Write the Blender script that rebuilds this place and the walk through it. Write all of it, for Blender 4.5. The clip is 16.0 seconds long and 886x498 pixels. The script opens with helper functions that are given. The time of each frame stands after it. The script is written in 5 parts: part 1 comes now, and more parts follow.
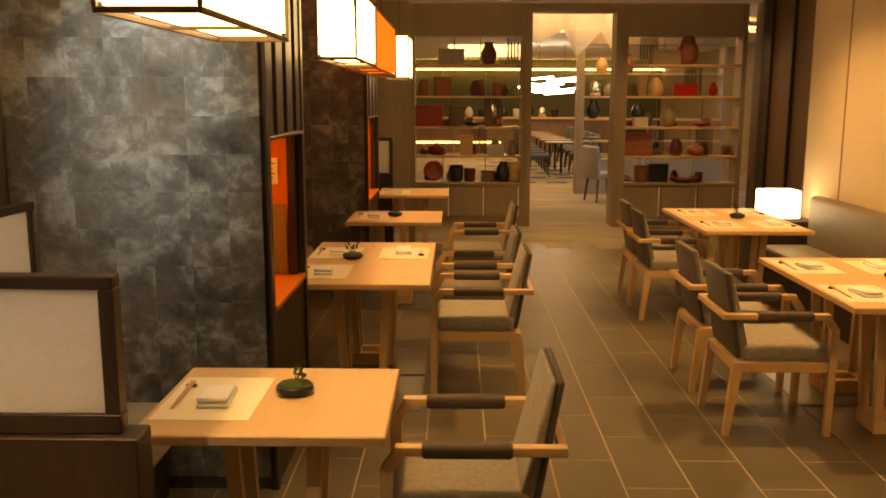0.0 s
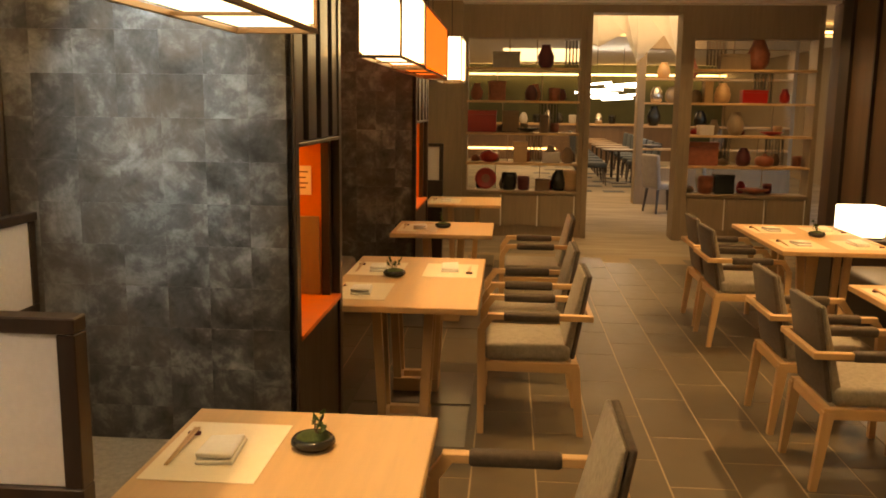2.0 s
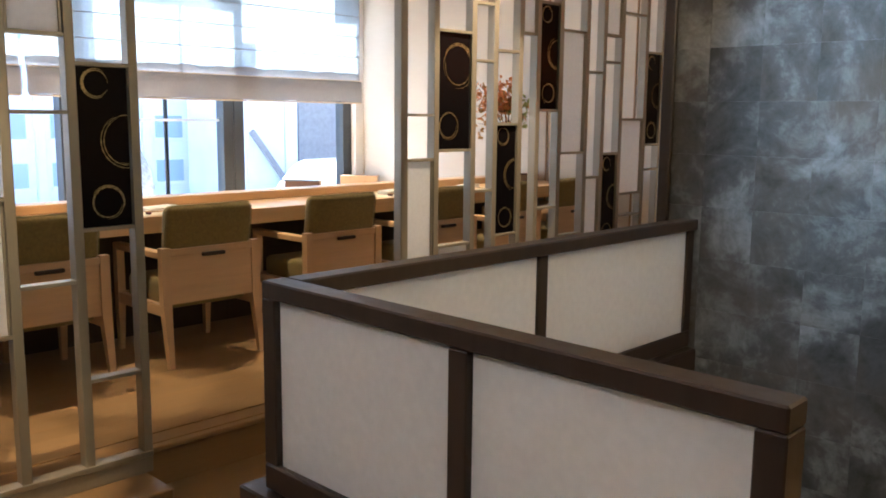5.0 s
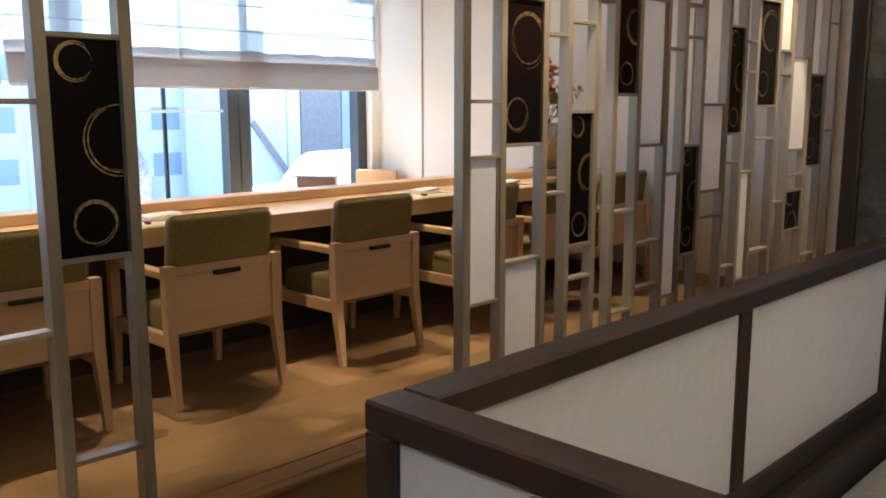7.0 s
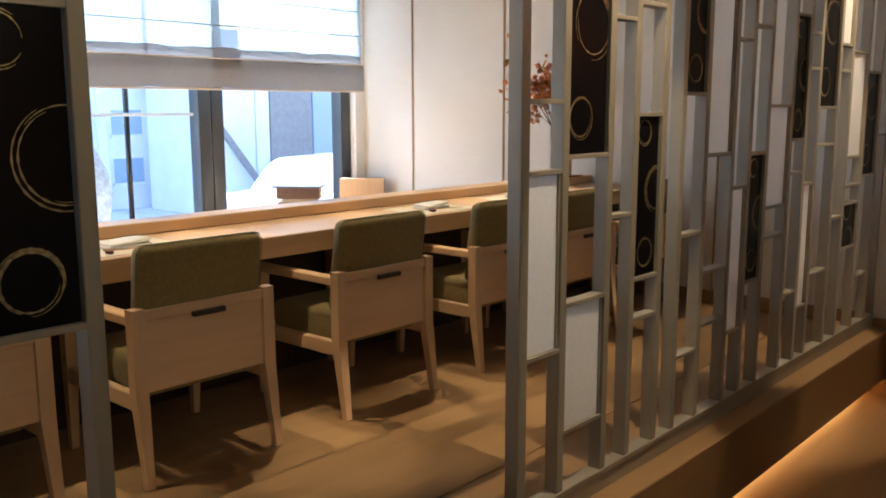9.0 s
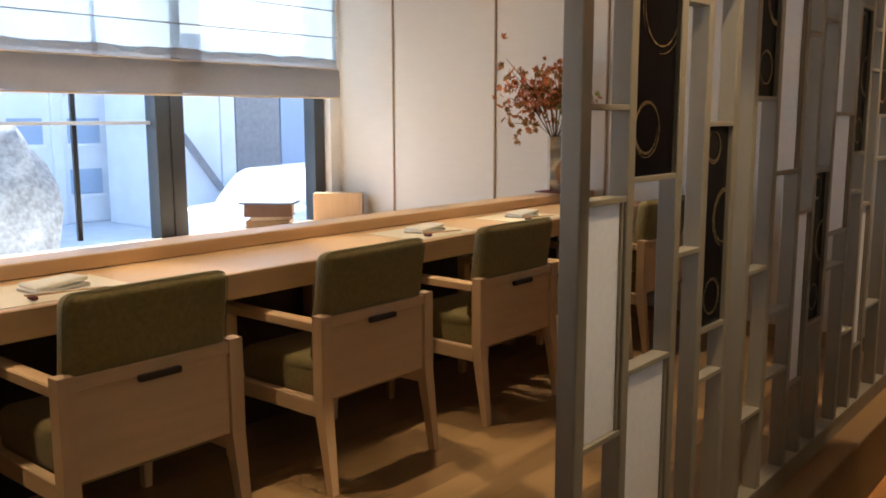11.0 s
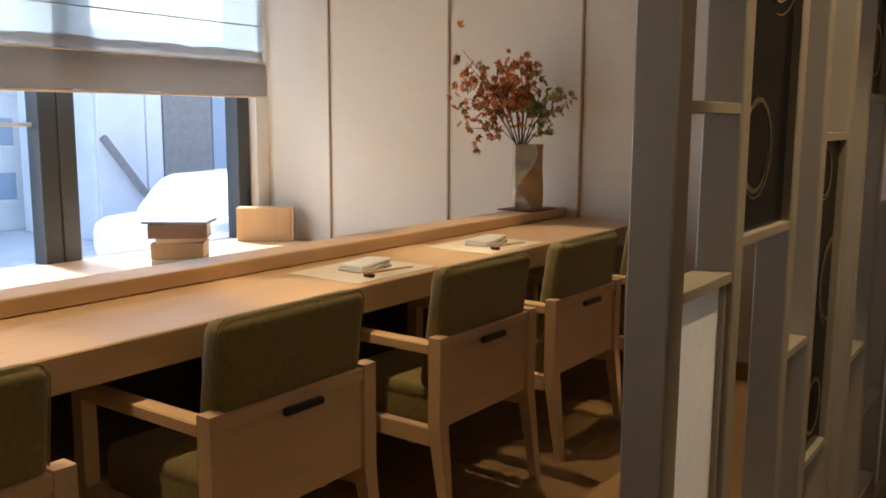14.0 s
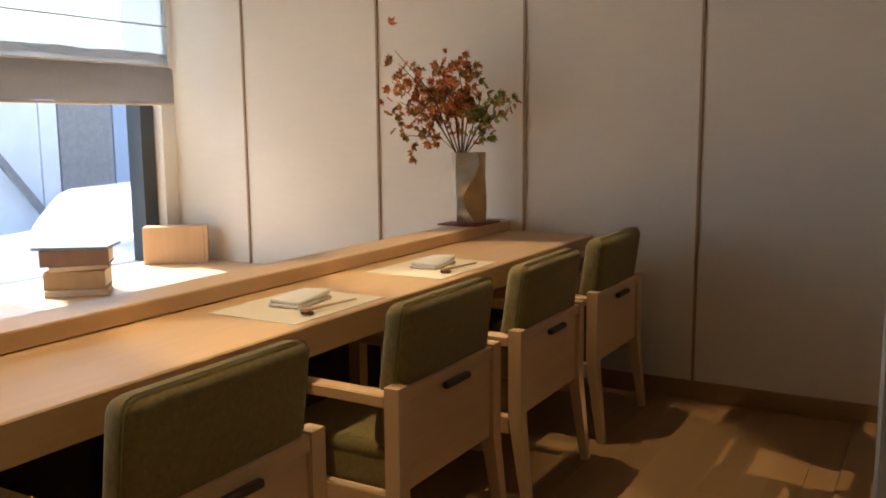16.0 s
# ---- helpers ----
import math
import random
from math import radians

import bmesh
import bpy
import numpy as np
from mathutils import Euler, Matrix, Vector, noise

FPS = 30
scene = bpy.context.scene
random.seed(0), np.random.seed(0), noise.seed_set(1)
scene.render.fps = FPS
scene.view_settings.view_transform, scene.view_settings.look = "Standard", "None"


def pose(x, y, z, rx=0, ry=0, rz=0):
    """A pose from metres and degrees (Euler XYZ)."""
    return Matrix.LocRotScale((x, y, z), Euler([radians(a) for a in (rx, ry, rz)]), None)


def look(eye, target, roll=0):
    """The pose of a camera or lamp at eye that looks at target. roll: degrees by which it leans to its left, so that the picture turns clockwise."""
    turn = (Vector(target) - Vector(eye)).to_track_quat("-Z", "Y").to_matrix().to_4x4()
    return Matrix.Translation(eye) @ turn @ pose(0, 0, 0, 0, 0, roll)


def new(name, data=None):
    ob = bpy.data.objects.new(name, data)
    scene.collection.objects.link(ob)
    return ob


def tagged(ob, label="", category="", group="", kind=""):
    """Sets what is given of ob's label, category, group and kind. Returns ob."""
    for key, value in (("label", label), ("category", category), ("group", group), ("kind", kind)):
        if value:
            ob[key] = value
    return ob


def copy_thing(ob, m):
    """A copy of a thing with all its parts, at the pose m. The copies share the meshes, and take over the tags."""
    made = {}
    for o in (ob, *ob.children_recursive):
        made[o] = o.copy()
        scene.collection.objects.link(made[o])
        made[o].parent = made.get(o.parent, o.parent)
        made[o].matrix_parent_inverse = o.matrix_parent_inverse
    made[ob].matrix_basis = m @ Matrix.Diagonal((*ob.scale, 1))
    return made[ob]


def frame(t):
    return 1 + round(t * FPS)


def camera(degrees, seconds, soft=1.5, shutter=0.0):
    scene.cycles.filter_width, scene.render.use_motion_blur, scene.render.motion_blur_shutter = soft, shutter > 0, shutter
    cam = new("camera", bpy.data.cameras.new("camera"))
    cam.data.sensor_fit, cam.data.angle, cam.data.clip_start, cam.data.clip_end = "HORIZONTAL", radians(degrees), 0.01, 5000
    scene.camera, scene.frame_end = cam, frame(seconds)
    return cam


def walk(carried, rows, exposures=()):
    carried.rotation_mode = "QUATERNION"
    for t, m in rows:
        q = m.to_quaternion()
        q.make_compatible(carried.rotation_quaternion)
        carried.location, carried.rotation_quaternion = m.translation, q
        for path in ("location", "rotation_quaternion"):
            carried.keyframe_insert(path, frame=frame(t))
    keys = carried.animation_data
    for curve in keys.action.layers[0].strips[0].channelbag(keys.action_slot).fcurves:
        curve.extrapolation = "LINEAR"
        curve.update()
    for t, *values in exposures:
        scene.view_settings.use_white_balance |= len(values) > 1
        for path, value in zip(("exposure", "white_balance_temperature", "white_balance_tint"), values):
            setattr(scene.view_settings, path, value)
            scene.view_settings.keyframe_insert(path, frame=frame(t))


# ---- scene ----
cam = camera(54.0, 16.0, soft=1.8)
PATH = [
    (0, (0.197, -0.479, 1.667), (0.168, 1.491, 1.327), 0.1),
    (0.5, (0.191, -0.397, 1.667), (0.27, 1.572, 1.326), 0.3),
    (1, (0.205, -0.275, 1.661), (0.278, 1.695, 1.32), 0.3),
    (1.5, (0.222, -0.132, 1.663), (0.222, 1.841, 1.34), 0.3),
    (2, (0.195, -0.014, 1.66), (0.048, 1.953, 1.33), 0.7),
    (2.5, (0.115, 0.128, 1.664), (-0.322, 2.054, 1.351), 0.6),
    (3, (0.018, 0.244, 1.662), (-0.687, 2.09, 1.354), 0.7),
    (3.5, (-0.037, 0.31, 1.625), (-0.898, 2.088, 1.317), 1.3),
    (4, (-0.096, 0.407, 1.566), (-1.137, 2.088, 1.269), 0.2),
    (4.5, (-0.166, 0.557, 1.554), (-1.414, 2.092, 1.265), 1.6),
    (5, (-0.269, 0.648, 1.544), (-1.65, 2.064, 1.245), 0.6),
    (7.5, (-1.123, 1.04, 1.536), (-2.49, 2.464, 1.21), -0.3),
    (8, (-1.284, 1.091, 1.531), (-2.632, 2.532, 1.206), -0.3),
    (8.5, (-1.408, 1.185, 1.523), (-2.749, 2.633, 1.197), -0.4),
    (9, (-1.551, 1.293, 1.534), (-2.867, 2.766, 1.216), -0.1),
    (11.5, (-2.143, 1.741, 1.534), (-3.387, 3.279, 1.237), 0.3),
    (12, (-2.265, 1.838, 1.539), (-3.48, 3.4, 1.249), 0.8),
    (12.5, (-2.392, 1.931, 1.541), (-3.564, 3.528, 1.258), 0.5),
    (13, (-2.465, 2.047, 1.531), (-3.61, 3.661, 1.246), 0.4),
    (13.5, (-2.533, 2.202, 1.534), (-3.681, 3.814, 1.245), 0.4),
    (14, (-2.575, 2.297, 1.54), (-3.734, 3.9, 1.245), 0.3),
    (14.5, (-2.656, 2.383, 1.547), (-3.801, 3.996, 1.249), -0.9),
    (15, (-2.759, 2.459, 1.555), (-3.850, 4.109, 1.26), -1.1),
    (15.5, (-2.840, 2.520, 1.549), (-3.876, 4.206, 1.261), -1.0),
    (16, (-2.890, 2.567, 1.543), (-3.884, 4.280, 1.261), -0.5),
]
EXPOSURES = [(0.0, 2.4, 9900, 16), (1.5, 2.38, 9000, 15), (2.5, 2.55, 7400, 12), (3.0, 2.95, 6400, 11), (3.7, 2.8, 5800, 11), (5.0, 2.3, 5200, 9), (8.0, 2.05, 5000, 8), (12.5, 1.42, 5600, 9), (15.0, 1.38, 5750, 9), (16.0, 1.47, 5850, 9)]
walk(cam, [(t, look(eye, target, roll)) for t, eye, target, roll in PATH], EXPOSURES)

# ---- light ----
SUN_WAY = Vector((0.75, -0.08, -0.65)).normalized()
world = bpy.data.worlds.new("world")
scene.world = world
world.use_nodes = True
wn = world.node_tree
sky = wn.nodes.new("ShaderNodeTexSky")
sky.sky_type = "NISHITA"
sky.sun_disc = False
sky.dust_density = 3.0
sky.sun_elevation = math.asin(-SUN_WAY.z)
sky.sun_rotation = math.atan2(-SUN_WAY.x, -SUN_WAY.y)
wn.links.new(sky.outputs[0], wn.nodes["Background"].inputs[0])
wn.nodes["Background"].inputs[1].default_value = 0.15
sun = new("sun", bpy.data.lights.new("sun", "SUN"))
sun.data.energy, sun.data.angle, sun.data.color = 5.0, radians(0.5), (1.0, 0.93, 0.82)
sun.matrix_world = look((-20, -8, 15), Vector((-20, -8, 15)) + SUN_WAY)


def area(name, eye, target, sx, sy, watts, colour):
    lamp = new(name, bpy.data.lights.new(name, "AREA"))
    lamp.data.shape, lamp.data.size, lamp.data.size_y = "RECTANGLE", sx, sy
    lamp.data.energy, lamp.data.color = watts, colour
    lamp.matrix_world = look(eye, target)
    return lamp


def spot(name, eye, target, watts, colour, cone, blend=0.5, radius=0.03):
    lamp = new(name, bpy.data.lights.new(name, "SPOT"))
    lamp.data.energy, lamp.data.color = watts, colour
    lamp.data.spot_size, lamp.data.spot_blend, lamp.data.shadow_soft_size = radians(cone), blend, radius
    lamp.matrix_world = look(eye, target)
    return lamp


WARM = (1.0, 0.62, 0.27)
window_light = area("window_skylight", (-6.60, 3.4, 1.25), (0, 3.4, 1.2), 5.2, 0.82, 2.5, (0.86, 0.93, 1.0))
# The (-0.8, 0.7) entry is an added lamp to brighten the booth screen.
DOWNLIGHTS = [(-0.32, 2.05, 44), (-0.33, 4.5, 54), (-0.30, 6.5, 39), (-0.25, 8.5, 35), (2.42, 4.1, 59), (2.42, 6.5, 59), (2.5, 1.6, 39),
              (1.1, 4.2, 30), (1.1, 8.0, 35), (1.1, 1.0, 30), (1.7, 10.2, 20), (-0.8, 0.7, 66), (3.0, 10.2, 18), (0.4, 10.2, 18)]
for dx, dy, power in DOWNLIGHTS:
    spot("downlight_beam", (dx, dy, 2.85), (dx, dy, 0), power * (0.68 if dx > 2.3 else 0.52), WARM, 125 if dx > 2.3 else 52, 1.0 if dx > 2.3 else 0.5)
wash = spot("slate_wall_washer", (-1.0, 2.1, 2.85), (-1.04, 3.03, 1.70), 54, (0.62, 0.84, 1.0), 38, 1.0)
# Added fill aimed at the white booth panels; no such fixture is known.
spot("booth_screen_added_fill", (-1.15, -0.2, 2.85), (-1.1, 1.54, 1.0), 16, (1.0, 0.84, 0.68), 46, 0.8)
PASSAGE = [(-2.4, 1.1), (-2.4, 3.5), (-2.4, 5.4)]
for px, py in PASSAGE:
    spot("passage_beam", (px, py, 2.85), (px - 0.85, py + 0.1, 0.36), 46, (1.0, 0.68, 0.34), 35, 0.3, 0.004)
COUNTER_LIGHTS = [(-4.47, 1.0), (-4.47, 1.9), (-4.47, 2.75), (-4.47, 3.6), (-4.47, 4.45), (-4.47, 5.3)]
for px, py in COUNTER_LIGHTS:
    spot("counter_beam", (px, py, 2.85), (px + 0.3, py, 0.36), 32, (1.0, 0.71, 0.36), 42, 0.3, 0.004)

# ---- materials ----
def material(name, colour, rough=0.5, metal=0.0, grain=(0, 0, 0), amount=0.0, bump=0.0, spread=0.0, second=None, coat=0.0, sheen=0.0):
    """Procedural surface: two scales of noise (grain is the scale along x, y, z), fine bump, a shift from piece to piece."""
    m = bpy.data.materials.new(name)
    m.use_nodes = True
    n, l = m.node_tree.nodes, m.node_tree.links
    b = n["Principled BSDF"]
    b.inputs["Roughness"].default_value = rough
    b.inputs["Metallic"].default_value = metal
    b.inputs["Coat Weight"].default_value = coat
    b.inputs["Sheen Weight"].default_value = sheen
    b.inputs["Base Color"].default_value = (*colour, 1)
    if amount or bump:
        tc = n.new("ShaderNodeTexCoord")
        mp = n.new("ShaderNodeMapping")
        mp.inputs["Scale"].default_value = grain
        info = n.new("ShaderNodeObjectInfo")
        off = n.new("ShaderNodeVectorMath")
        off.operation = "SCALE"
        off.inputs[0].default_value = (7.3, 3.1, 5.7)
        l.new(info.outputs["Random"], off.inputs["Scale"])
        l.new(off.outputs[0], mp.inputs["Location"])
        l.new(tc.outputs["Object"], mp.inputs["Vector"])
        t1 = n.new("ShaderNodeTexNoise")
        t1.inputs["Scale"].default_value = 1.0
        t1.inputs["Detail"].default_value = 6
        l.new(mp.outputs[0], t1.inputs["Vector"])
        t2 = n.new("ShaderNodeTexNoise")
        t2.inputs["Scale"].default_value = 0.17
        t2.inputs["Detail"].default_value = 3
        l.new(mp.outputs[0], t2.inputs["Vector"])
        add = n.new("ShaderNodeMath")
        add.operation = "ADD"
        l.new(t1.outputs["Fac"], add.inputs[0])
        l.new(t2.outputs["Fac"], add.inputs[1])
        ramp = n.new("ShaderNodeMapRange")
        ramp.inputs["From Min"].default_value = 0.65
        ramp.inputs["From Max"].default_value = 1.35
        l.new(add.outputs[0], ramp.inputs["Value"])
        mix = n.new("ShaderNodeMix")
        mix.data_type = "RGBA"
        dark = second or tuple(c * (1 - amount) for c in colour)
        light = colour if second else tuple(min(1, c * (1 + amount)) for c in colour)
        mix.inputs["A"].default_value = (*dark, 1)
        mix.inputs["B"].default_value = (*light, 1)
        l.new(ramp.outputs[0], mix.inputs["Factor"])
        out = mix.outputs["Result"]
        if spread:
            hsv = n.new("ShaderNodeHueSaturation")
            mr = n.new("ShaderNodeMapRange")
            mr.inputs["To Min"].default_value, mr.inputs["To Max"].default_value = 1 - spread, 1 + spread
            l.new(info.outputs["Random"], mr.inputs["Value"])
            l.new(mr.outputs[0], hsv.inputs["Value"])
            l.new(out, hsv.inputs["Color"])
            out = hsv.outputs[0]
        l.new(out, b.inputs["Base Color"])
        rr = n.new("ShaderNodeMapRange")
        rr.inputs["To Min"].default_value, rr.inputs["To Max"].default_value = max(0.03, rough - 0.1), min(1, rough + 0.1)
        l.new(t1.outputs["Fac"], rr.inputs["Value"])
        l.new(rr.outputs[0], b.inputs["Roughness"])
        if bump:
            bp = n.new("ShaderNodeBump")
            bp.inputs["Strength"].default_value = bump
            bp.inputs["Distance"].default_value = 0.003
            l.new(t1.outputs["Fac"], bp.inputs["Height"])
            l.new(bp.outputs[0], b.inputs["Normal"])
    return m


def glow(name, colour, strength):
    m = material(name, colour, 0.8)
    b = m.node_tree.nodes["Principled BSDF"]
    b.inputs["Emission Color"].default_value = (*colour, 1)
    b.inputs["Emission Strength"].default_value = strength
    return m


def sheer(name, colour, clear, thick):
    """Thin cloth: part clear weave, part translucent, part diffuse."""
    m = bpy.data.materials.new(name)
    m.use_nodes = True
    n, l = m.node_tree.nodes, m.node_tree.links
    n.remove(n["Principled BSDF"])
    d, t, c = n.new("ShaderNodeBsdfDiffuse"), n.new("ShaderNodeBsdfTranslucent"), n.new("ShaderNodeBsdfTransparent")
    tc, nz = n.new("ShaderNodeTexCoord"), n.new("ShaderNodeTexNoise")
    nz.inputs["Scale"].default_value = 60
    l.new(tc.outputs["Object"], nz.inputs["Vector"])
    mixc = n.new("ShaderNodeMix")
    mixc.data_type = "RGBA"
    mixc.inputs["A"].default_value = (*[x * 0.88 for x in colour], 1)
    mixc.inputs["B"].default_value = (*colour, 1)
    l.new(nz.outputs["Fac"], mixc.inputs["Factor"])
    for s in (d, t):
        l.new(mixc.outputs["Result"], s.inputs["Color"])
    a, b = n.new("ShaderNodeMixShader"), n.new("ShaderNodeMixShader")
    a.inputs[0].default_value, b.inputs[0].default_value = thick, clear
    l.new(t.outputs[0], a.inputs[1]), l.new(d.outputs[0], a.inputs[2])
    l.new(a.outputs[0], b.inputs[1]), l.new(c.outputs[0], b.inputs[2])
    l.new(b.outputs[0], n["Material Output"].inputs["Surface"])
    return m


def clear_glass(name, tint=(0.95, 0.98, 1.0), rough=0.0):
    m = material(name, tint, rough)
    b = m.node_tree.nodes["Principled BSDF"]
    b.inputs["Transmission Weight"].default_value = 1.0
    b.inputs["IOR"].default_value = 1.05
    return m


def slate(name):
    """Mottled slate-look tile: pale clouds and rusty patches that run on from tile to tile, with a step in tone at each edge."""
    m = material(name, (0.1, 0.1, 0.1), 0.34)
    n, l = m.node_tree.nodes, m.node_tree.links
    b = n["Principled BSDF"]
    tc, info = n.new("ShaderNodeTexCoord"), n.new("ShaderNodeObjectInfo")
    place, off = n.new("ShaderNodeVectorMath"), n.new("ShaderNodeVectorMath")
    place.operation, off.operation = "ADD", "MULTIPLY_ADD"
    l.new(tc.outputs["Object"], place.inputs[0])
    l.new(info.outputs["Location"], place.inputs[1])
    off.inputs[0].default_value = (0.22, 0.0, 0.14)
    l.new(info.outputs["Random"], off.inputs[1])
    l.new(place.outputs[0], off.inputs[2])
    t1, t2, t3, t4 = [n.new("ShaderNodeTexNoise") for k in range(4)]
    for t, sc, rough, dist in ((t1, 5.0, 0.62, 0.6), (t2, 70.0, 0.6, 0.1), (t3, 3.4, 0.55, 0.4), (t4, 16.0, 0.7, 0.4)):
        t.inputs["Scale"].default_value, t.inputs["Detail"].default_value = sc, 10
        t.inputs["Roughness"].default_value, t.inputs["Distortion"].default_value = rough, dist
        l.new(off.outputs[0], t.inputs["Vector"])
    blend = n.new("ShaderNodeMath")
    blend.operation = "MULTIPLY_ADD"
    blend.inputs[1].default_value = 0.36
    l.new(t4.outputs["Fac"], blend.inputs[0])
    part_ = n.new("ShaderNodeMath")
    part_.operation = "MULTIPLY"
    part_.inputs[1].default_value = 0.64
    l.new(t1.outputs["Fac"], part_.inputs[0])
    l.new(part_.outputs[0], blend.inputs[2])
    r = n.new("ShaderNodeValToRGB")
    r.color_ramp.elements[0].position, r.color_ramp.elements[0].color = 0.37, (0.024, 0.021, 0.018, 1)
    r.color_ramp.elements[1].position, r.color_ramp.elements[1].color = 0.64, (0.24, 0.24, 0.235, 1)
    e = r.color_ramp.elements.new(0.50)
    e.color = (0.075, 0.073, 0.069, 1)
    l.new(blend.outputs[0], r.inputs["Fac"])
    rust = n.new("ShaderNodeMix")
    rust.data_type = "RGBA"
    rust.inputs["B"].default_value = (0.115, 0.078, 0.048, 1)
    mr = n.new("ShaderNodeMapRange")
    mr.inputs["From Min"].default_value, mr.inputs["From Max"].default_value, mr.inputs["To Max"].default_value = 0.46, 0.70, 0.4
    l.new(t3.outputs["Fac"], mr.inputs["Value"])
    l.new(mr.outputs[0], rust.inputs["Factor"])
    l.new(r.outputs[0], rust.inputs["A"])
    hsv, vr = n.new("ShaderNodeHueSaturation"), n.new("ShaderNodeMapRange")
    vr.inputs["To Min"].default_value, vr.inputs["To Max"].default_value = 0.86, 1.14
    l.new(info.outputs["Random"], vr.inputs["Value"])
    l.new(vr.outputs[0], hsv.inputs["Value"])
    l.new(rust.outputs["Result"], hsv.inputs["Color"])
    l.new(hsv.outputs[0], b.inputs["Base Color"])
    rr = n.new("ShaderNodeMapRange")
    rr.inputs["To Min"].default_value, rr.inputs["To Max"].default_value = 0.30, 0.60
    l.new(t1.outputs["Fac"], rr.inputs["Value"])
    l.new(rr.outputs[0], b.inputs["Roughness"])
    bp = n.new("ShaderNodeBump")
    bp.inputs["Strength"].default_value, bp.inputs["Distance"].default_value = 0.15, 0.002
    l.new(t2.outputs["Fac"], bp.inputs["Height"])
    l.new(bp.outputs[0], b.inputs["Normal"])
    return m


OAK = material("pale_oak", (0.60, 0.40, 0.22), 0.42, grain=(40, 3, 40), amount=0.10, bump=0.06)
OAK_X = material("pale_oak_across", (0.60, 0.40, 0.22), 0.42, grain=(3, 40, 40), amount=0.10, bump=0.06)
OAK_Z = material("pale_oak_upright", (0.58, 0.39, 0.22), 0.45, grain=(40, 40, 3), amount=0.09, bump=0.06)
DECK = material("oak_floor", (0.28, 0.168, 0.071), 0.36, grain=(30, 2, 30), amount=0.13, bump=0.06, spread=0.05)
# Real dark wood; on the counter's front panel it stands in for shade.
DARK = material("dark_stained_wood_and_shade", (0.035, 0.022, 0.015), 0.42, grain=(50, 50, 3), amount=0.35, bump=0.1)
LANTERNWOOD = material("thin_lantern_frame", (0.10, 0.055, 0.025), 0.5, grain=(40, 40, 5), amount=0.2)
BROWNWOOD = material("brown_wood", (0.16, 0.10, 0.06), 0.5, grain=(40, 40, 3), amount=0.2, bump=0.08)
GREYWOOD = material("greyed_oak", (0.30, 0.235, 0.165), 0.5, grain=(30, 30, 3), amount=0.15, bump=0.08)
MOSS = material("dark_moss", (0.05, 0.075, 0.02), 0.9, grain=(160, 160, 160), amount=0.5, bump=0.8)
GREYFAB = material("grey_weave", (0.27, 0.245, 0.21), 0.95, grain=(260, 260, 260), amount=0.28, bump=0.5, sheen=0.2)
BROWNFAB = material("brown_weave", (0.075, 0.06, 0.05), 0.9, grain=(260, 260, 260), amount=0.3, bump=0.4, sheen=0.1)
OLIVE = material("olive_weave", (0.195, 0.145, 0.042), 0.9, grain=(420, 420, 420), amount=0.25, bump=0.45, sheen=0.15)
SEAM = material("seam_thread", (0.24, 0.21, 0.08), 0.9)
TAUPE = material("taupe_leather", (0.17, 0.135, 0.09), 0.55, grain=(90, 90, 90), amount=0.1, bump=0.25)
SLATE = slate("slate_tile")
GROUT = material("dark_grout", (0.03, 0.027, 0.024), 0.9)
TILE = material("floor_stone_tile", (0.10, 0.082, 0.056), 0.42, grain=(14, 14, 14), amount=0.2, bump=0.12, spread=0.10)
TILEGROUT = material("tile_grout", (0.36, 0.30, 0.22), 0.9)
CARPET = material("mottled_carpet", (0.42, 0.37, 0.30), 0.95, grain=(1.6, 9, 9), amount=0.4, bump=0.4, second=(0.20, 0.175, 0.14))
METAL = material("grey_painted_metal", (0.31, 0.275, 0.215), 0.42, metal=0.35, grain=(60, 60, 6), amount=0.06, bump=0.04)
STEEL = material("dull_steel_plate", (0.20, 0.17, 0.14), 0.35, metal=0.8, grain=(30, 30, 30), amount=0.15)
HANDLE = material("dark_bronze", (0.06, 0.05, 0.045), 0.4, metal=0.7)
LACQUER = material("black_lacquer", (0.006, 0.005, 0.006), 0.2)
LACQUER.node_tree.nodes["Principled BSDF"].inputs["Specular IOR Level"].default_value = 0.08
GOLD = material("gold_brush", (0.34, 0.26, 0.12), 0.4, metal=0.8, grain=(40, 40, 40), amount=0.4)
WALLPAPER = material("pale_wall_cloth", (0.66, 0.61, 0.52), 0.85, grain=(40, 40, 240), amount=0.025, bump=0.1)
BEIGE = material("beige_wall_panel", (0.60, 0.50, 0.36), 0.8, grain=(30, 30, 200), amount=0.05, bump=0.15)
WHITE = material("white_paint", (0.80, 0.78, 0.74), 0.7, grain=(8, 8, 8), amount=0.03)
TRIM = material("brown_joint_strip", (0.30, 0.19, 0.09), 0.5)
LINEN = material("white_linen", (0.80, 0.78, 0.75), 0.9, grain=(300, 300, 300), amount=0.05, bump=0.3)
MATP = material("cream_paper_mat", (0.78, 0.70, 0.56), 0.8, grain=(120, 120, 120), amount=0.03)
CERAMIC = material("dark_glazed_ceramic", (0.02, 0.022, 0.02), 0.22)
LEAF = material("green_leaf", (0.07, 0.12, 0.03), 0.5, grain=(40, 40, 40), amount=0.3)
TWIG = material("brown_twig", (0.10, 0.06, 0.035), 0.7)
MAPLE = material("green_maple_leaf", (0.30, 0.31, 0.07), 0.6, grain=(30, 30, 30), amount=0.35)
RUSSET = material("russet_leaf", (0.50, 0.18, 0.045), 0.6, grain=(30, 30, 30), amount=0.4, spread=0.3)
OCHRE = material("ochre_leaf", (0.46, 0.24, 0.05), 0.6, grain=(30, 30, 30), amount=0.4)
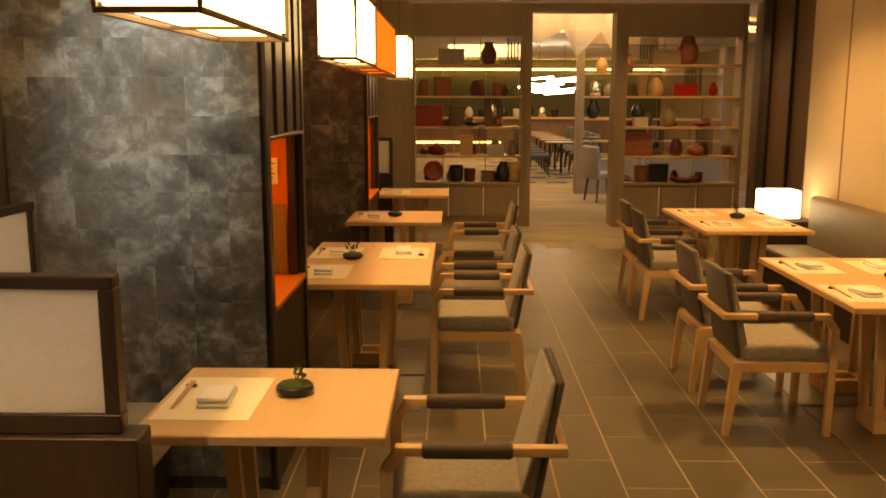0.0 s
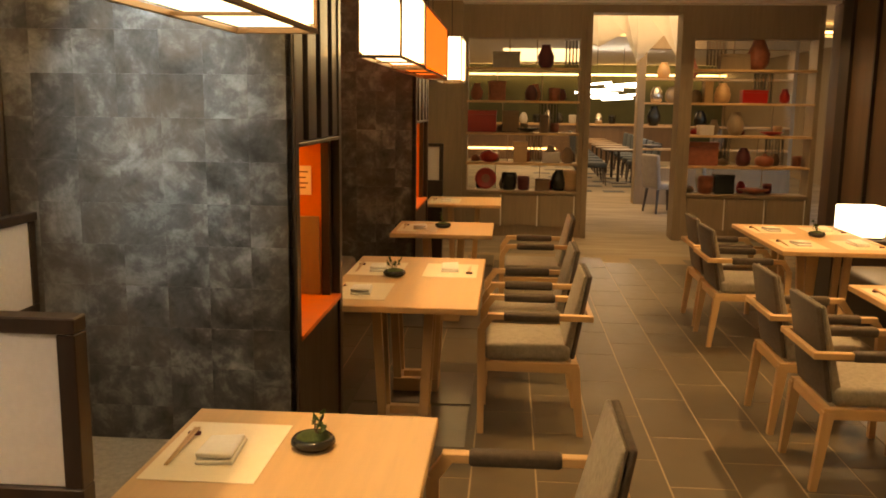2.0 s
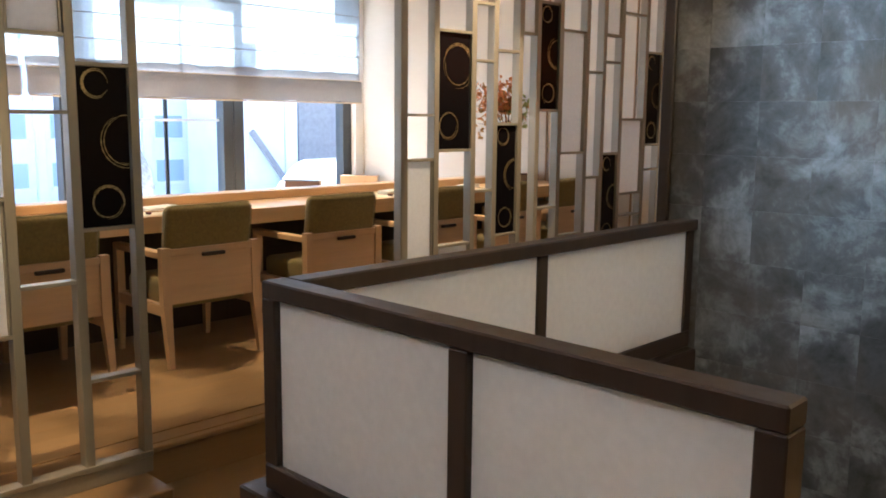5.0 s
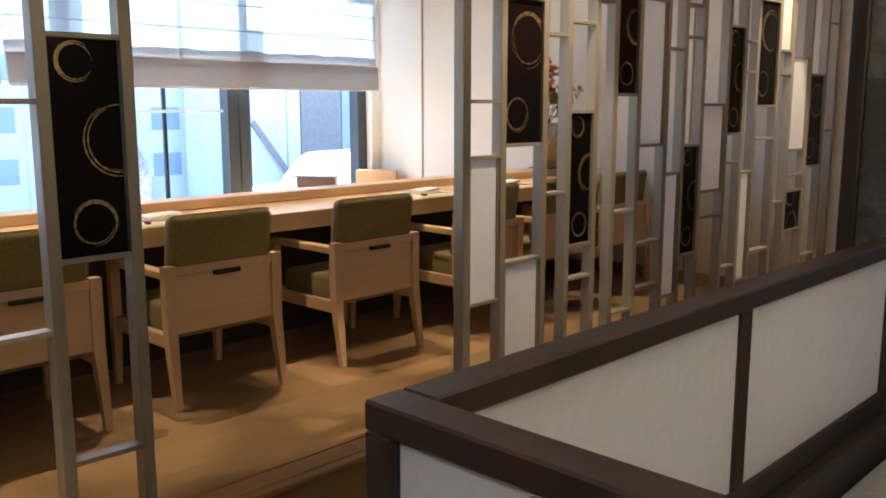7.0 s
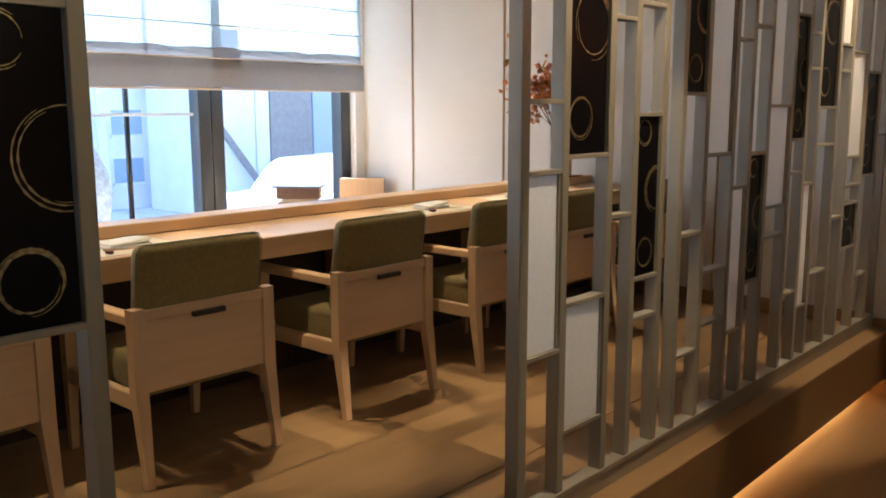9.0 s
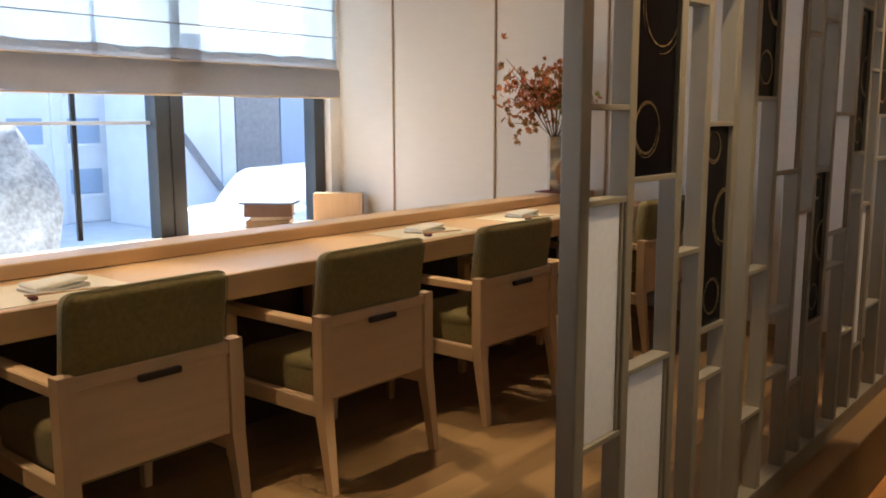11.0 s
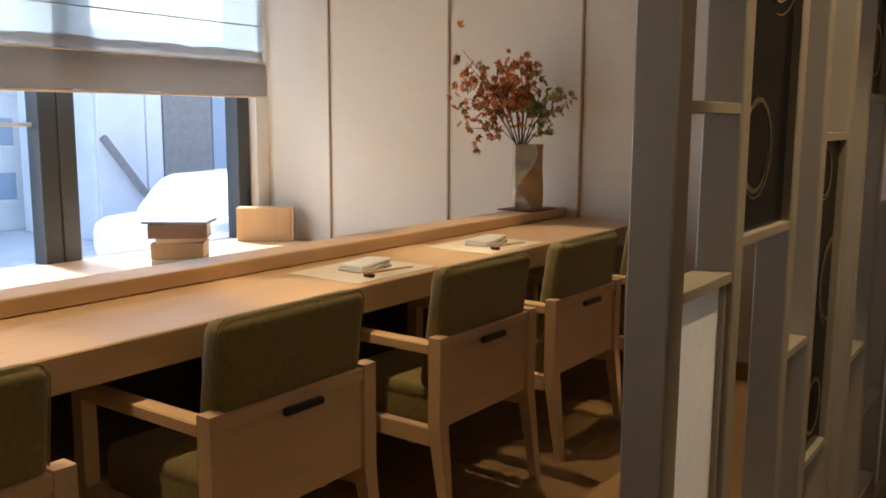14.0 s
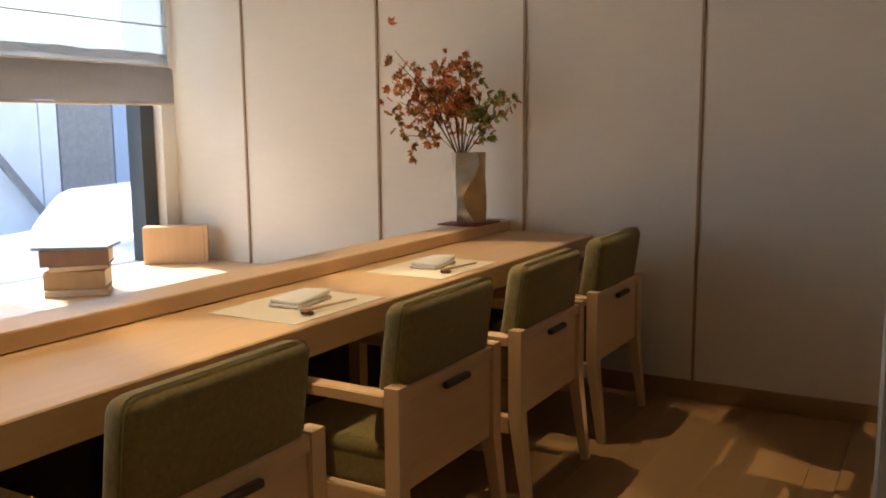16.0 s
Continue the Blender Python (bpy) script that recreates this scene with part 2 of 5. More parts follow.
SILVER = material("silver_leaf_vase", (0.80, 0.78, 0.74), 0.22, metal=0.85, grain=(14, 14, 14), amount=0.15, bump=0.15)
BRONZE = material("bronze_vase", (0.50, 0.34, 0.17), 0.35, metal=0.5, grain=(14, 14, 14), amount=0.3, bump=0.1)
REDCLOTH = material("dark_red_mat", (0.13, 0.02, 0.018), 0.7, grain=(100, 100, 100), amount=0.2)
PAPERLAMP = glow("lantern_paper", (1.0, 0.78, 0.42), 1.15)
REDLAMP = glow("red_lantern_paper", (0.92, 0.17, 0.02), 0.25)
CUBELAMP = glow("table_lamp_paper", (1.0, 0.86, 0.60), 1.1)
LED = glow("led_strip", (1.0, 0.44, 0.09), 3.6)
COVE = glow("cove_light", (1.0, 0.60, 0.22), 1.5)
TUBE = glow("light_tube", (1.0, 0.95, 0.85), 2.5)
LENS = glow("downlight_lens", (1.0, 0.75, 0.45), 6.0)
ORANGE = material("orange_panel", (0.62, 0.17, 0.035), 0.6, grain=(30, 30, 30), amount=0.08)
CARD = material("white_card", (0.78, 0.72, 0.62), 0.7)
BOARD = material("tan_board", (0.33, 0.22, 0.11), 0.6, grain=(30, 30, 5), amount=0.15)
GLASS = clear_glass("window_glass")
SMOKED = clear_glass("cabinet_glass", (0.80, 0.78, 0.74))
FRAMEBLUE = material("dark_window_frame", (0.055, 0.062, 0.068), 0.45, metal=0.3)
BLIND = sheer("sheer_blind", (0.36, 0.425, 0.47), 0.20, 0.5)
WASHI = sheer("white_paper_panel", (0.92, 0.91, 0.90), 0.0, 0.5)
SCREENW = sheer("white_screen_panel", (0.93, 0.92, 0.92), 0.0, 0.45)
BLINDHEM = sheer("grey_blind_hem", (0.42, 0.425, 0.44), 0.05, 0.85)
BLINDROD = material("blind_rod", (0.26, 0.27, 0.29), 0.6)
CREAMHEM = material("blind_hem_bar", (0.70, 0.62, 0.50), 0.8)
BOOKP = material("book_pages", (0.62, 0.52, 0.40), 0.8, grain=(4, 4, 300), amount=0.15)
BOOKC = material("book_cover", (0.20, 0.12, 0.085), 0.6, grain=(20, 20, 20), amount=0.15)
BLUECOVER = material("grey_blue_cover", (0.16, 0.19, 0.23), 0.4)
RED = material("red_lacquer", (0.33, 0.018, 0.018), 0.3)
PLUM = material("plum_glaze", (0.12, 0.03, 0.04), 0.3)
TERRA = material("terracotta", (0.30, 0.10, 0.06), 0.5, grain=(20, 20, 20), amount=0.3)
GREYBLUE = material("slate_blue_fabric", (0.05, 0.065, 0.08), 0.8, grain=(80, 80, 80), amount=0.2)
PALEGREY = material("pale_grey_fabric", (0.36, 0.34, 0.32), 0.9, grain=(80, 80, 80), amount=0.15)
GREENWALL = material("olive_green_wall", (0.10, 0.11, 0.06), 0.8, grain=(4, 4, 4), amount=0.15)
PAVING = material("pale_paving", (0.85, 0.84, 0.82), 0.9, grain=(3, 3, 3), amount=0.12)
FACADE = material("pale_facade", (0.92, 0.93, 0.94), 0.8, grain=(2, 2, 2), amount=0.08)
FACADEGLASS = material("facade_window", (0.45, 0.55, 0.68), 0.15)
CARWHITE = material("white_car_paint", (0.80, 0.81, 0.82), 0.2, coat=0.6)
CARGLASS = material("car_glass", (0.06, 0.08, 0.10), 0.1)
RUBBER = material("tyre_rubber", (0.02, 0.02, 0.02), 0.8)
HEDGE = material("hedge_leaf", (0.10, 0.13, 0.06), 0.7, grain=(20, 20, 20), amount=0.4)
ROCK = material("garden_rock", (0.40, 0.39, 0.36), 0.9, grain=(22, 22, 22), amount=0.45, bump=0.9)


# ---- builders ----
def box(bm, x0, x1, y0, y1, z0, z1, r=0.0, seg=1, m=None):
    """A box between two corners, with edges rounded by r."""
    vs = [bm.verts.new((x, y, z)) for x in (x0, x1) for y in (y0, y1) for z in (z0, z1)]
    fs = [bm.faces.new([vs[i] for i in f]) for f in ((0, 1, 3, 2), (4, 6, 7, 5), (0, 4, 5, 1), (2, 3, 7, 6), (0, 2, 6, 4), (1, 5, 7, 3))]
    if r:
        es = list({e for f in fs for e in f.edges})
        out = bmesh.ops.bevel(bm, geom=es, offset=r, segments=seg, profile=0.5, affect="EDGES")
        vs = list({v for f in out["faces"] for v in f.verts} | {v for v in vs if v.is_valid})
    if m:
        bmesh.ops.transform(bm, matrix=m, verts=vs)
    return vs


def bar(bm, a, b, w, d, w2=None, d2=None, r=0.0):
    """A squared bar from a to b, w by d at a and w2 by d2 at b (w along x, d along y, for upright bars)."""
    a, b = Vector(a), Vector(b)
    z = (b - a).normalized()
    x = Vector((1, 0, 0)) if abs(z.x) < 0.8 else Vector((0, 0, 1))
    y = z.cross(x).normalized()
    x = y.cross(z)
    w2, d2 = w2 or w, d2 or d
    vs = []
    for c, ww, dd in ((a, w, d), (b, w2, d2)):
        vs.append([bm.verts.new(c + x * ww / 2 * i + y * dd / 2 * j) for i, j in ((-1, -1), (1, -1), (1, 1), (-1, 1))])
    fs = [bm.faces.new(vs[0][::-1]), bm.faces.new(vs[1])]
    for i in range(4):
        k = (i + 1) % 4
        fs.append(bm.faces.new((vs[0][i], vs[0][k], vs[1][k], vs[1][i])))
    if r:
        bmesh.ops.bevel(bm, geom=list({e for f in fs for e in f.edges}), offset=r, segments=1, affect="EDGES")


def tube(bm, pts, radius, sides=8, radii=None):
    rings = []
    pts = [Vector(p) for p in pts]
    for i, p in enumerate(pts):
        z = (pts[min(i + 1, len(pts) - 1)] - pts[max(i - 1, 0)]).normalized()
        x = z.orthogonal().normalized()
        y = z.cross(x)
        rr = radii[i] if radii else radius
        rings.append([bm.verts.new(p + (x * math.cos(a) + y * math.sin(a)) * rr) for a in [2 * math.pi * k / sides for k in range(sides)]])
    for p, q in zip(rings, rings[1:]):
        for k in range(sides):
            j = (k + 1) % sides
            bm.faces.new((p[k], p[j], q[j], q[k]))
    bm.faces.new(rings[0][::-1]), bm.faces.new(rings[-1])


def lathe(bm, profile, at=(0, 0, 0), sides=24):
    rings = []
    for r, z in profile:
        rings.append([bm.verts.new((at[0] + r * math.cos(2 * math.pi * k / sides), at[1] + r * math.sin(2 * math.pi * k / sides), at[2] + z)) for k in range(sides)])
    for p, q in zip(rings, rings[1:]):
        for k in range(sides):
            j = (k + 1) % sides
            bm.faces.new((p[k], p[j], q[j], q[k]))
    bm.faces.new(rings[0][::-1]), bm.faces.new(rings[-1])


def solid(name, bm, mat, smooth=False):
    bmesh.ops.recalc_face_normals(bm, faces=bm.faces)
    me = bpy.data.meshes.new(name)
    bm.to_mesh(me)
    bm.free()
    me.materials.append(mat)
    if smooth:
        for p in me.polygons:
            p.use_smooth = True
    return new(name, me)


def part(name, bm, mat, parent, label="", smooth=False):
    ob = solid(name, bm, mat, smooth)
    ob.parent = parent
    return tagged(ob, label) if label else ob


def block(name, mat, parent, x0, x1, y0, y1, z0, z1, r=0.003, label="", seg=1):
    bm = bmesh.new()
    box(bm, x0, x1, y0, y1, z0, z1, r, seg)
    return part(name, bm, mat, parent, label, smooth=False)


def thing(name, label, category, m=None, group="", kind=""):
    e = new(name)
    if m:
        e.matrix_world = m
    return tagged(e, label, category, group, kind)


def slab(name, mat, x0, x1, y0, y1, z0, z1, label, category, r=0.0):
    bm = bmesh.new()
    box(bm, x0, x1, y0, y1, z0, z1, r)
    return tagged(solid(name, bm, mat), label, category, kind="structure")


# ---- the setting ----
CEIL, DECK_Z, END_Y, WIN_X, LAT_X = 2.90, 0.356, 6.26, -6.95, -2.89
floor = slab("floor", TILEGROUT, -2.2, 4.4, -3.2, 9.72, -0.25, 0.0016, "dark stone tile floor with pale joints", "floor")
slab("floor_carpet", CARPET, -3.0, 8.0, 9.724, 30.0, -0.25, 0.002, "mottled beige carpet beyond the tiled floor", "carpet")
slab("floor_passage", DECK, -3.45, -1.6, -3.2, END_Y, -0.25, 0.006, "brown oak passage floor beside the raised deck", "floor")
# Unseen ceiling; its dark tone is chosen to lower the light on the deck.
slab("ceiling_deck", GREYWOOD, -7.2, -2.96, -3.2, END_Y, CEIL, CEIL + 0.2, "unseen ceiling over the raised deck, darkened to cut bounced light", "ceiling")
slab("ceiling", WHITE, -2.96, 4.6, -3.2, 11.0, CEIL, CEIL + 0.2, "plain white ceiling", "ceiling")
slab("ceiling_lounge", WHITE, -3.0, 8.0, 11.12, 30.0, 3.2, 3.4, "white ceiling of the further room", "ceiling")
slab("wall_south", BEIGE, -7.2, 4.6, -3.4, -3.2, -0.2, CEIL + 0.2, "plain beige wall", "wall")
slab("wall_right_near", BEIGE, 3.42, 3.62, -3.2, 7.62, 0.0, CEIL, "beige panelled wall behind the bench", "wall")
slab("wall_right_far", BROWNWOOD, 4.02, 4.22, 7.62, 11.0, 0.0, CEIL, "dark brown wood wall beside the shelves", "wall")
slab("wall_right_return", DARK, 3.625, 4.02, 7.45, 7.62, 0.0, CEIL, "dark wood return at the wall's end", "wall")
for jy in (-0.9, 0.4, 1.7, 3.0, 4.3, 5.6, 6.86):
    slab("trim", TRIM, 3.412, 3.424, jy - 0.006, jy + 0.006, 0.0, CEIL, "thin brown joint strip in the beige wall", "trim")
for jy, w in ((8.1, 0.25), (8.75, 0.06), (9.6, 0.04), (10.3, 0.3)):
    slab("trim", DARK, 3.98, 4.018, jy, jy + w, 0.0, CEIL, "dark upright board on the brown wall", "trim")
slab("wall_left_far", GREYWOOD, -3.0, -0.40, 10.9, 11.05, 0.0, CEIL, "greyed wood wall beside the shelves", "wall")
slab("wall_left_beyond", BROWNWOOD, -2.2, -2.0, END_Y + 0.3, 10.9, 0.0, CEIL, "dark wood wall behind the booths", "wall")

# raised deck of oak boards with its counter
deck_base = slab("floor_deck", DECK, WIN_X - 0.1, -3.14, -3.2, END_Y, -0.2, DECK_Z - 0.006, "raised oak deck under the counter chairs", "floor")
slab("floor_deck_sill", DECK, -3.14, -2.78, 3.06, END_Y, 0.10, 0.372, "oak sill that carries the metal screen", "sill", 0.004)
slab("floor_deck_sill_near", DECK, -3.14, -2.70, -3.2, 1.93, 0.10, 0.372, "oak sill that carries the metal screen", "sill", 0.004)
slab("step", DECK, -3.40, -2.74, 1.932, 3.058, 0.0, 0.185, "oak step up to the deck between the screens", "step", 0.004)
slab("trim_led_far", LED, -2.955, -2.925, 3.07, END_Y - 0.01, 0.090, 0.099, "glowing amber strip under the sill", "light strip")
slab("trim_led_near", LED, -2.955, -2.925, -3.2, 1.92, 0.090, 0.099, "glowing amber strip under the sill", "light strip")
slab("trim_toe_far", DARK, -3.14, -2.972, 3.06, END_Y, 0.0, 0.099, "recessed dark plinth", "plinth")
slab("trim_toe_near", DARK, -3.14, -2.972, -3.2, 1.93, 0.0, 0.099, "recessed dark plinth", "plinth")
slab("trim_led_step", LED, -3.170, -3.150, 1.94, 3.05, 0.30, 0.325, "glowing amber strip under the deck's edge", "light strip")
slab("deck_edge", DECK, -3.20, -3.1405, -3.2, END_Y, DECK_Z - 0.006, DECK_Z, "oak edging board of the deck", "floor")
slab("deck_nosing", DECK, -3.14, -3.10, 1.932, 3.058, 0.335, DECK_Z - 0.002, "oak nosing of the deck above the step", "nosing", 0.003)

# end wall of cloth panels, with joints
slab("wall_north", WALLPAPER, -7.2, -1.6, END_Y, END_Y + 0.25, -0.2, CEIL + 0.2, "pale cloth-covered wall behind the counter", "wall")
for jx in (-6.30, -5.405, -4.592, -3.79):
    slab("trim", TRIM, jx - 0.006, jx + 0.006, END_Y - 0.008, END_Y + 0.004, DECK_Z, CEIL, "thin brown joint strip in the pale wall", "trim")
slab("baseboard", DECK, -4.9, -2.93, END_Y - 0.014, END_Y, DECK_Z, DECK_Z + 0.085, "low oak baseboard on the pale wall", "baseboard", 0.003)
slab("baseboard_passage", DECK, -2.87, -1.7, END_Y - 0.014, END_Y, 0.0, 0.42, "oak panel at the foot of the wall", "baseboard", 0.003)

# window wall with its opening
slab("wall_west_low", WHITE, WIN_X - 0.15, WIN_X + 0.05, -3.2, END_Y, -0.2, 0.74, "low white wall under the windows", "wall")
slab("wall_west_top", WHITE, WIN_X - 0.15, WIN_X + 0.05, -3.2, END_Y, 2.78, CEIL, "white wall above the windows", "wall")
slab("wall_west_pier", WHITE, WIN_X - 0.15, WIN_X + 0.10, 6.16, END_Y, 0.74, 2.78, "white window reveal", "wall")
slab("wall_west_far_pier", WHITE, WIN_X - 0.15, WIN_X + 0.05, -3.2, -2.4, 0.74, 2.78, "white wall beside the windows", "wall")
slab("window_sill_shelf", OAK, WIN_X + 0.05, -4.81, -3.2, END_Y, 0.70, 0.775, "wide oak shelf below the window", "shelf", 0.003)


def window(name, y0, y1):
    w = thing(name, "tall window in a dark metal frame", "window", kind="structure")
    f = 0.10
    block("frame", FRAMEBLUE, w, WIN_X - 0.08, WIN_X + 0.04, y0, y0 + f, 0.745, 2.775, 0.004)
    block("frame", FRAMEBLUE, w, WIN_X - 0.08, WIN_X + 0.04, y1 - f, y1, 0.745, 2.775, 0.004)
    block("frame", FRAMEBLUE, w, WIN_X - 0.08, WIN_X + 0.04, y0 + f, y1 - f, 2.70, 2.775, 0.004)
    block("frame", FRAMEBLUE, w, WIN_X - 0.08, WIN_X + 0.04, y0 + f, y1 - f, 0.745, 0.768, 0.004)
    pane = block("pane", GLASS, w, WIN_X - 0.02, WIN_X - 0.012, y0 + f - 0.01, y1 - f + 0.01, 0.764, 2.705, 0)
    pane.visible_shadow = False
    if name == "window_2":
        block("transom", WHITE, w, WIN_X - 0.05, WIN_X - 0.022, y0 + f, y1 - f, 1.49, 1.512, 0.003)
        block("mullion", FRAMEBLUE, w, WIN_X - 0.075, WIN_X - 0.052, 4.235, 4.265, 0.80, 2.70, 0.002)


window("window_1", 4.84, 6.155)
window("window_2", 3.45, 4.835)
window("window_3", 2.06, 3.445)
window("window_4", 0.67, 2.055)
window("window_5", -0.72, 0.665)
window("window_6", -2.39, -0.725)


def roman_blind(y0, y1):
    """Cloth blind: sheer panels with horizontal rods, and a stacked grey fold at the hem."""
    b = thing("roman_blind", "pale sheer roman blind with a grey stacked hem", "blind", group="window blinds")
    bx = -6.66

    def cloth(name, mat, zs, depth, label=""):
        bm = bmesh.new()
        n = 40
        rows = []
        for z, dx in zs:
            rows.append([bm.verts.new((bx + dx + depth * 0.006 * math.sin(i * 1.7 + z * 9) + depth * 0.004 * math.sin(i * 0.6), y0 + (y1 - y0) * i / n,
                                       z + depth * 0.004 * math.sin(i * 0.9))) for i in range(n + 1)])
        for p, q in zip(rows, rows[1:]):
            for i in range(n):
                bm.faces.new((p[i], p[i + 1], q[i + 1], q[i]))
        return part(name, bm, mat, b, label, smooth=True)
    z = 1.905
    while z < 2.78:
        top = min(z + 0.185, 2.79)
        cloth("cloth", BLIND, [(z, 0), ((z + top) / 2, 0.004), (top, 0)], 0.5)
        block("rod", BLINDROD, b, bx + 0.004, bx + 0.012, y0, y1, top - 0.004, top + 0.003, 0.002)
        z = top
    cloth("hem_back", BLINDHEM, [(1.69, 0.012), (1.80, 0.018), (1.90, 0.006), (1.945, 0.0)], 1.0, "grey folded cloth")
    cloth("hem_front", BLINDHEM, [(1.675, 0.03), (1.78, 0.036), (1.862, 0.034), (1.872, 0.02)], 1.2, "grey folded cloth")
    block("hem_bar", CREAMHEM, b, bx + 0.018, bx + 0.040, y0 + 0.01, y1 - 0.01, 1.662, 1.676, 0.003, "pale hem bar")
    block("fold_edge", CREAMHEM, b, bx + 0.024, bx + 0.040, y0 + 0.005, y1 - 0.005, 1.868, 1.876, 0.002, "cream fold edge")
    block("headrail", WHITE, b, bx - 0.02, bx + 0.03, y0, y1, 2.79, CEIL - 0.001, 0.004)


roman_blind(3.02, 6.05)
roman_blind(0.0, 2.98)
roman_blind(-2.4, -0.04)

# ---- counter ----
counter = thing("dining_counter", "long pale oak counter with a raised back ledge", "counter")
block("countertop", OAK, counter, -4.70, -4.25, -2.6, END_Y - 0.002, 0.965, 1.05, 0.004)
block("back_ledge", OAK, counter, -4.80, -4.66, -2.6, END_Y - 0.003, 1.052, 1.10, 0.004)
block("back_panel", OAK_Z, counter, -4.80, -4.765, -2.6, END_Y - 0.004, DECK_Z, 1.051, 0.003)
# Dark colour here paints in the shade under the countertop.
block("front_panel", DARK, counter, -4.70, -4.67, -2.6, END_Y - 0.004, DECK_Z, 0.964, 0.003, "dark panel painted as the shade below the counter")
for ly in (-1.6, 0.3, 2.1, 3.95, 5.3):
    block("leg", OAK_Z, counter, -4.64, -4.58, ly - 0.03, ly + 0.03, DECK_Z, 0.964, 0.003)


def counter_chair(m):
    """Low armchair: boxed oak back with a bronze pull, olive cushions. Its front points to -x, its rear face lies at x = 0."""
    c = thing("counter_chair", "pale oak armchair with olive fabric cushions and bronze pull", "chair", m, "chairs along the counter")
    w = 0.266
    for s in (-1, 1):
        bm = bmesh.new()
        bar(bm, (0.018, s * (w - 0.018), 0), (-0.022, s * (w - 0.022), 0.30), 0.026, 0.026, 0.042, 0.044)
        bar(bm, (-0.022, s * (w - 0.022), 0.30), (-0.022, s * (w - 0.022), 0.572), 0.042, 0.044)
        part("rear_leg", bm, OAK_Z, c)
        bm = bmesh.new()
        bar(bm, (-0.50, s * (w - 0.022), 0), (-0.49, s * (w - 0.022), 0.30), 0.026, 0.026, 0.040, 0.040)
        bar(bm, (-0.49, s * (w - 0.022), 0.30), (-0.49, s * (w - 0.022), 0.52), 0.040, 0.040)
        part("front_leg", bm, OAK_Z, c)
        block("armrest", OAK_X, c, -0.51, -0.043, s * (w - 0.024) - 0.024, s * (w - 0.024) + 0.024, 0.52, 0.552, 0.004)
        block("side_rail", OAK_X, c, -0.47, -0.043, s * (w - 0.022) - 0.016, s * (w - 0.022) + 0.016, 0.245, 0.30, 0.003)
    block("back_panel", OAK, c, -0.036, -0.014, -w + 0.043, w - 0.043, 0.30, 0.535, 0.002)
    block("back_rail", OAK, c, -0.040, -0.004, -w + 0.043, w - 0.043, 0.532, 0.566, 0.003)
    block("front_rail", OAK, c, -0.50, -0.475, -w + 0.043, w - 0.043, 0.245, 0.30, 0.003)
    bm = bmesh.new()
    box(bm, -0.003, 0.016, -0.062, 0.062, 0.520, 0.538, 0.004)
    part("pull", bm, HANDLE, c, "dark bronze pull")
    bm = bmesh.new()
    box(bm, -0.47, -0.045, -w + 0.05, w - 0.05, 0.27, 0.40, 0.03, 4)
    part("seat_cushion", bm, OLIVE, c, "olive woven seat cushion", True)
    bm = bmesh.new()
    vs = box(bm, -0.118, -0.038, -w + 0.036, w - 0.036, 0.40, 0.766, 0.032, 4)
    for v in vs:
        v.co.x += 0.05 * (v.co.z - 0.40) / 0.366
    cushion = part("back_cushion", bm, OLIVE, c, "olive woven back cushion", True)
    for dx in (0.026, 0.017):
        bm = bmesh.new()
        q = []
        for s in (-1, 1):
            q.append([(-0.038 - dx + 0.05 * (z - 0.4) / 0.366, s * (w - 0.0345), z) for z in (0.57, 0.64, 0.70)])
        arc = [(-0.038 - dx + 0.047, s * (w - 0.0345 - 0.03 * (1 - math.cos(a))), 0.733 + 0.034 * math.sin(a)) for s, a in ((-1, 0.3), (-1, 1.0), (-1, 1.5))]
        arc2 = [(x, -y, z) for x, y, z in arc][::-1]
        tube(bm, q[0] + arc + arc2 + q[1][::-1], 0.0016, 5)
        part("seam", bm, SEAM, cushion, "stitched seam")
    return c


first = counter_chair(pose(-3.97, 2.848, DECK_Z))
for y, dx, turn in ((2.07, 0.0, 0.6), (1.27, 0.01, -0.5), (3.674, 0.0, 0.4), (4.485, 0.0, -0.4), (5.145, 0.005, 0.3), (5.82, 0.0, 0.0)):
    copy_thing(first, pose(-3.97 + dx, y, DECK_Z, 0, 0, turn))


